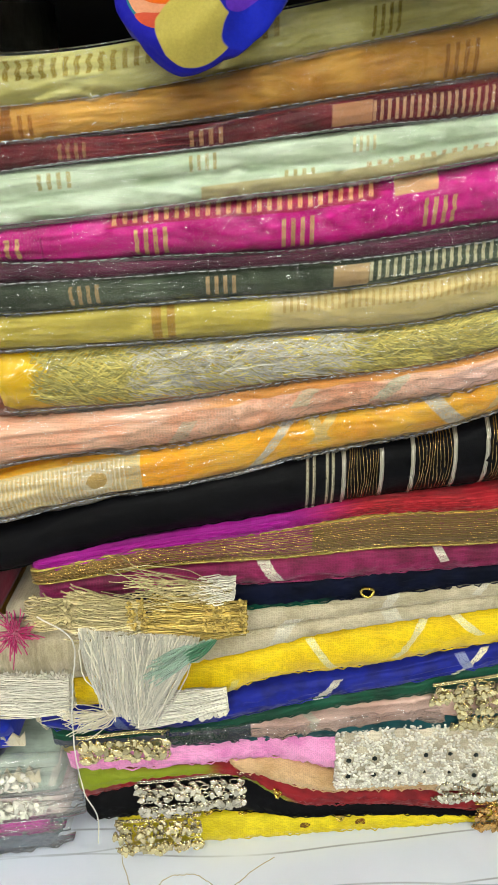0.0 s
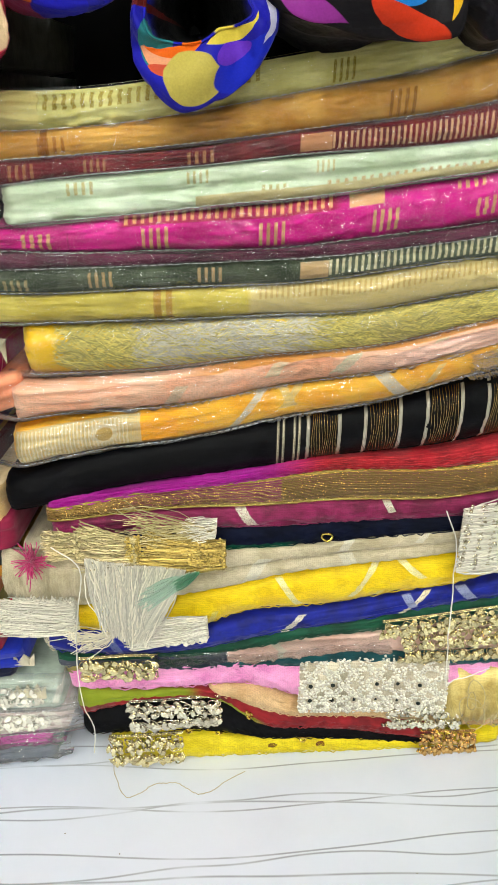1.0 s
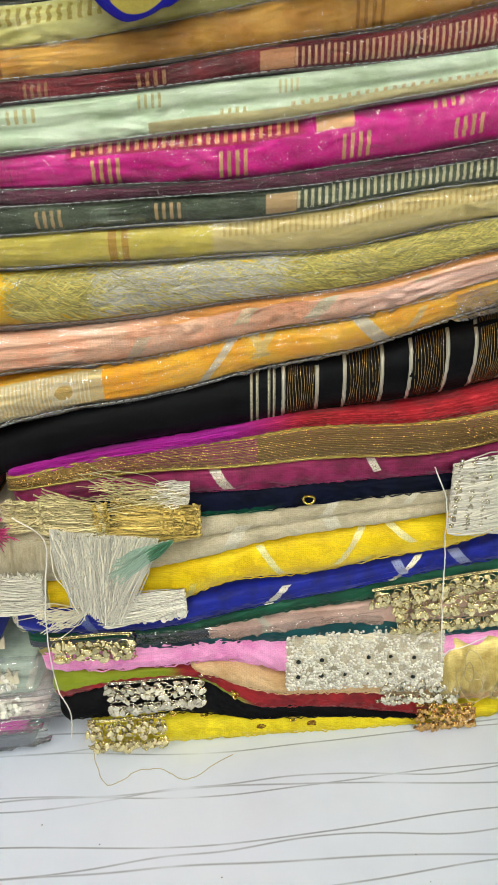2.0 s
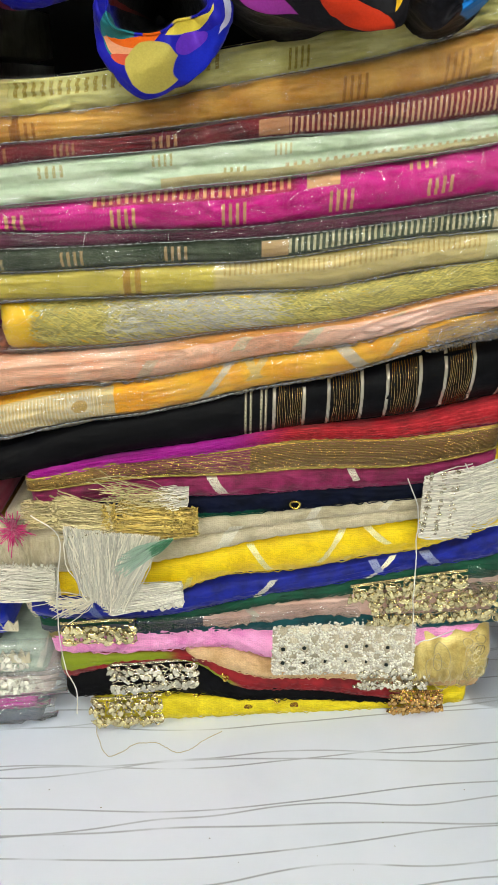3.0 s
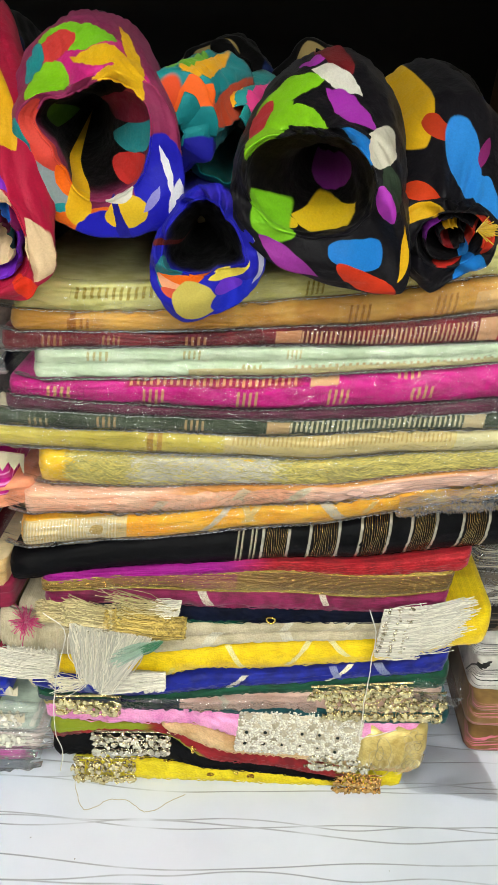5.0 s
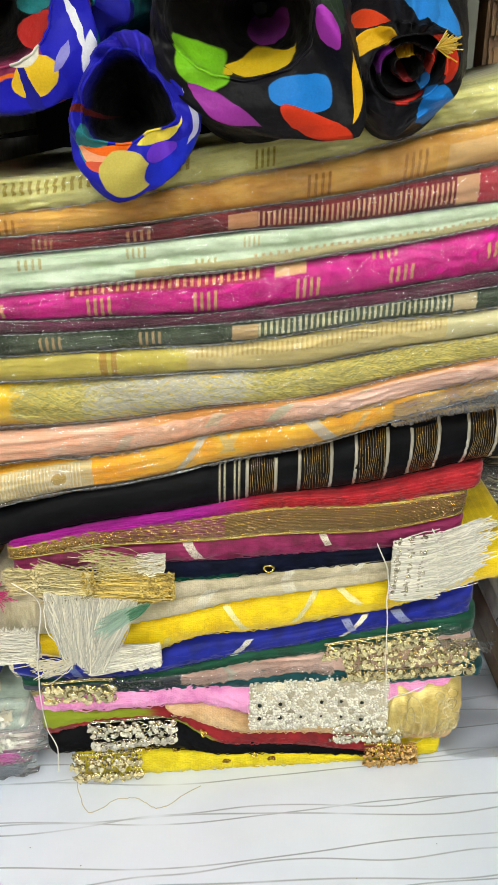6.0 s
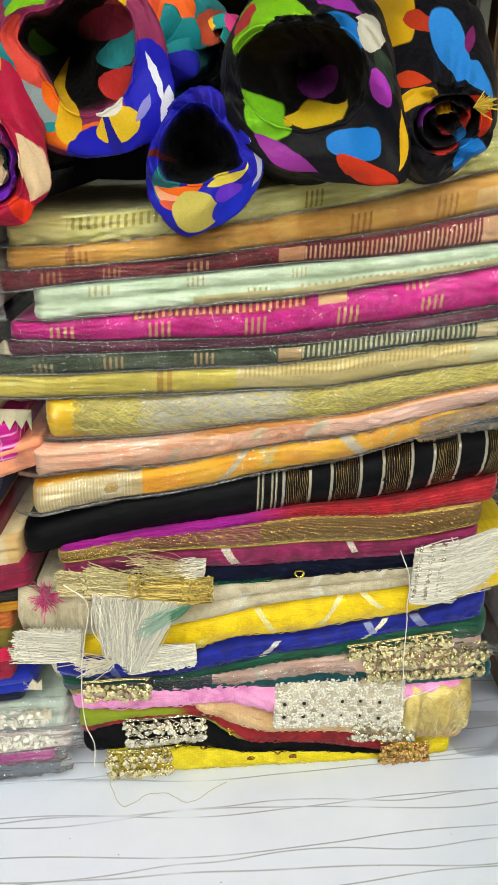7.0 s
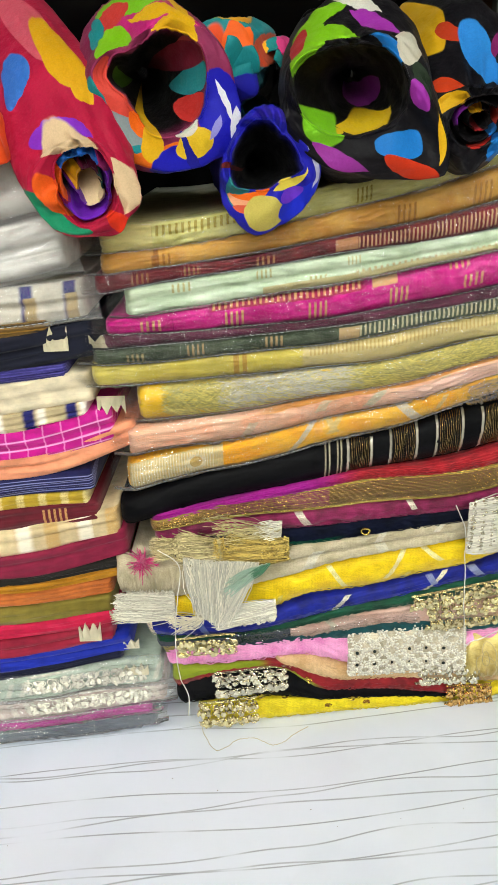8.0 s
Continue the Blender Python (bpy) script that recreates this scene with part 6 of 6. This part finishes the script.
silk_roll('black scarf roll with yellow and blue ovals and a twisted end', '121016', (0.117, -0.112, 0.605),
          (0.0208, 0.0221, 0.0211, 0.0195, 0.0172, 0.0164, 0.0171, 0.0181, 0.0212, 0.0223, 0.0227, 0.0221, 0.021, 0.0195, 0.0184, 0.0175, 0.0184, 0.0194),
          (0.0312, 0.0305, 0.0292, 0.0267, 0.0238, 0.0247, 0.027, 0.0311, 0.0349, 0.0322, 0.0307, 0.0333, 0.034, 0.0377, 0.0283, 0.0265, 0.029, 0.0309),
          (0.118, -0.05, 0.627, 0.0423, 0.0626), (0.112, 0.06, 0.655, 0.0474, 0.053), (
    (0.356, 0.81, 0.0, -0.11, 0.053, 0.023, 'D8A818', 0), (0.306, 0.73, -0.022, -0.032, 0.017, -0.009, 'B8381C', 0),
    (0.237, 0.651, -0.034, -0.086, 0.044, -0.013, '2C86D8', 0), (0.144, 0.587, -0.062, -0.032, 0.028, -0.037, '2C86D8', 0),
    (0.081, 0.889, -0.035, -0.029, -0.016, 0.02, 'E2DED2', 1), (0.381, 0.587, -0.053, -0.051, 0.016, -0.028, 'D0401C', 0),
    (0.406, 0.444, -0.083, -0.085, 0.02, -0.089, 'E8B418', 1), (0.794, 0.238, 0.101, -0.088, 0.042, 0.046, 'C02A20', 0),
    (0.05, 0.365, -0.103, 0.028, -0.003, -0.074, 'D83820', 0), (0.687, 0.143, 0.177, -0.058, 0.021, 0.017, '7A2090', 1),
    (0.863, 0.492, 0.08, -0.109, 0.007, 0.22, '1C7CD0', 1), (0.188, 0.683, -0.001, 0.035, -0.014, 0.004, '7A2060', 1),
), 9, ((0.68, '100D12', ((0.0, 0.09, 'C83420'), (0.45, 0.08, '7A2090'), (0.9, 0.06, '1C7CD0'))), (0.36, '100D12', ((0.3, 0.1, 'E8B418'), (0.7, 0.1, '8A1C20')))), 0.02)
silk_roll('crimson silk scarf roll with a spiral end', 'C01C44', (-0.161, -0.15, 0.572),
          (0.0192, 0.0202, 0.0212, 0.0239, 0.0261, 0.0266, 0.0272, 0.0268, 0.0244, 0.022, 0.0233, 0.0245, 0.0274, 0.0285, 0.0262, 0.0251, 0.0239, 0.0213),
          (0.0353, 0.0315, 0.0306, 0.0312, 0.0323, 0.0337, 0.0343, 0.0358, 0.0415, 0.0445, 0.0403, 0.039, 0.0382, 0.0357, 0.0361, 0.0391, 0.0357, 0.0387),
          (-0.185, -0.105, 0.611, 0.046, 0.0484), (-0.258, 0.05, 0.673, 0.056, 0.0564), (
    (0.256, 0.81, -0.018, -0.049, 0.049, -0.013, 'D8586C', 0), (0.231, 0.762, -0.019, -0.058, 0.047, -0.02, 'E0A818', 0),
    (0.206, 0.698, -0.029, -0.025, 0.024, -0.022, 'E0A818', 1), (0.369, 0.762, 0.045, -0.033, 0.028, 0.02, '3C78D0', 0),
    (0.319, 0.587, -0.102, -0.029, 0.015, -0.04, '8A30C8', 0), (0.3, 0.429, -0.11, -0.103, -0.001, -0.189, 'E6C8A0', 1),
    (0.006, 0.444, -0.12, 0.028, -0.019, -0.131, 'E6C8A0', 1), (0.588, 0.492, 0.084, -0.05, 0.002, 0.1, '1E9068', 0),
    (0.694, 0.429, 0.064, -0.01, 0.002, 0.072, '1E9068', 0), (0.594, 0.238, 0.013, 0.153, -0.141, 0.202, 'F0601C', 0),
    (0.856, 0.476, 0.012, 0.19, -0.031, -0.001, 'E8381C', 0),
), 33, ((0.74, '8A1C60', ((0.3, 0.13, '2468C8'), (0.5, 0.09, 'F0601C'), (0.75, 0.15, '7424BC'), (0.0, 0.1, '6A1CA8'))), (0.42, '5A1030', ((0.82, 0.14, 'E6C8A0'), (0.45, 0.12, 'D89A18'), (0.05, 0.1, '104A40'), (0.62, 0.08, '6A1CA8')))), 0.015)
# far red and violet roll
rolled_scarf("red and violet silk scarf roll", "C81838", (-0.262, -0.150, 0.585), (-0.285, 0.10, 0.655), 0.044, 0.7, 2.2, 0.3, 1.1, (
    (0.22, 0.75, 0.25, 0.30, 0, "8A3CC8"), (0.08, 0.35, 0.10, 0.20, 0, "E0501C"), (0.95, 0.18, 0.12, 0.14, 0, "E8421C"), (0.75, 0.05, 0.10, 0.12, 0, CRM), (1.1, 0.05, 0.1, 0.1, 0, SKY), (1.3, 0.04, 0.2, 0.1, 0, "10104A"),
    (0.02, 0.03, 0.04, 0.06, 0, SKY)), 41, 0.006, (0, 0), 0.9)
# gathered teal and orange scarf behind
rolled_scarf("teal and orange scarf gathered behind the rolls", "158288", (-0.068, -0.085, 0.642), (-0.050, 0.06, 0.664), 0.030, 0.35, 1.2, 0.7, 1.2, (
    (0.36, 0.10, 0.12, 0.22, 30, "D8481C"), (0.15, 0.30, 0.05, 0.30, 20, "E8601C"), (0.22, 0.70, 0.06, 0.30, 0, "E0A018"), (0.05, 0.70, 0.05, 0.3, 0, "D8502C"), (0.30, 0.75, 0.05, 0.2, 0, "6CA82C"), (0.9, 0.3, 0.1, 0.3, 0, "1C1C9A")),
    52, 0.010, (0, 0), 0.9, wave=0.1)
rolled_scarf("striped teal and orange scarf roll further back", "1C8A8A", (-0.034, -0.030, 0.632), (-0.020, 0.16, 0.652), 0.032, 0.8, 1.2, 0.7, 1.1, tuple(
    (0.02 + 0.08 * i, 0.3, 0.022, 0.6, 0, ("E0601C", "6CA82C", "D0387C", "E8A81C", "1C1C9A")[i % 5]) for i in range(7)), 57, 0.005, (0, 0), 0.9)
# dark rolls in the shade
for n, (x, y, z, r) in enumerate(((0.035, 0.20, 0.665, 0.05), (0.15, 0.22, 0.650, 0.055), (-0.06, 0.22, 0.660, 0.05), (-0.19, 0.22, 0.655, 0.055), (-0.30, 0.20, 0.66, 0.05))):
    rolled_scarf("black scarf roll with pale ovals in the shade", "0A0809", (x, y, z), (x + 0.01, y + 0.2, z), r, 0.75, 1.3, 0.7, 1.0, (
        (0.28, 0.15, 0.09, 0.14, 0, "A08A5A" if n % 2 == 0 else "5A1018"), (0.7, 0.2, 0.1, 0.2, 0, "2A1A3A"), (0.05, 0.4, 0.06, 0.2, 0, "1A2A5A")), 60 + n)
# yellow tuft at the tight twist
tuft = tagged(new("silk_tuft"), "yellow frayed silk corner on the black roll", "tuft")
tuft.location = (0.140, -0.128, 0.616)
rng = np.random.default_rng(70)
d = np.array([0.8, -0.3, 0.25]) + rng.normal(0, 0.35, (120, 3))
s = np.linspace(0, 1, 5)[None, :, None]
v1, f1 = strands(d[:, None] * s * rng.uniform(0.004, 0.010, (120, 1, 1)) + np.array([-0.012, 0, -0.002]), 0.0004)
part("strand", mesh_of("strand", v1, f1), yarn("yellow_silk", "E8C01C", 0.5), tuft)
# wooden lattice cupboard beyond
WOOD = plain("brown_wood", "7A5630", 0.5, 0, 0.3, 90, 0.4)
cup = tagged(new("wooden_cupboard"), "brown wooden cupboard with square carved panels", "cupboard")
cup.location = (0.447, 0.475, 0.002)
part("body", box_mesh("body", (0.34, 0.2, 0.95), (0, 0, 0.475), 0.004), WOOD, cup)
me = bpy.data.meshes.new("carved_panel")
bm = box_mesh("carved_panel", (0.036, 0.012, 0.026), bevel=0.004)
bm.to_mesh(me)
bm.free()
me.materials.append(plain("carved_wood", "8E6A3E", 0.45, 0, 0.4, 120, 0.35))
for i in range(8):
    for j in range(10):
        ob = new("carved_panel", me)
        ob.parent = cup
        ob.location = (-0.148 + 0.042 * i, -0.104, 0.53 + 0.033 * j)
# clear sleeve lying on the shelf
sleeve = tagged(new("plastic_sleeve"), "empty clear plastic sleeve lying on the shelf", "plastic sleeve")
sleeve.location = (0.27, 0.085, 0.002)
X, Y = np.linspace(-0.055, 0.05, 40), np.linspace(-0.06, 0.12, 40)
xx, yy = np.meshgrid(X, Y, indexing="ij")
w = wob(np.random.default_rng(80), 5, 20, 80)
part("film", mesh_of("film", np.stack([xx - 0.2 * yy, yy, 0.003 + 0.002 * np.abs(w(xx, yy))], -1), grid_faces(40, 40)), PLASTIC, sleeve)
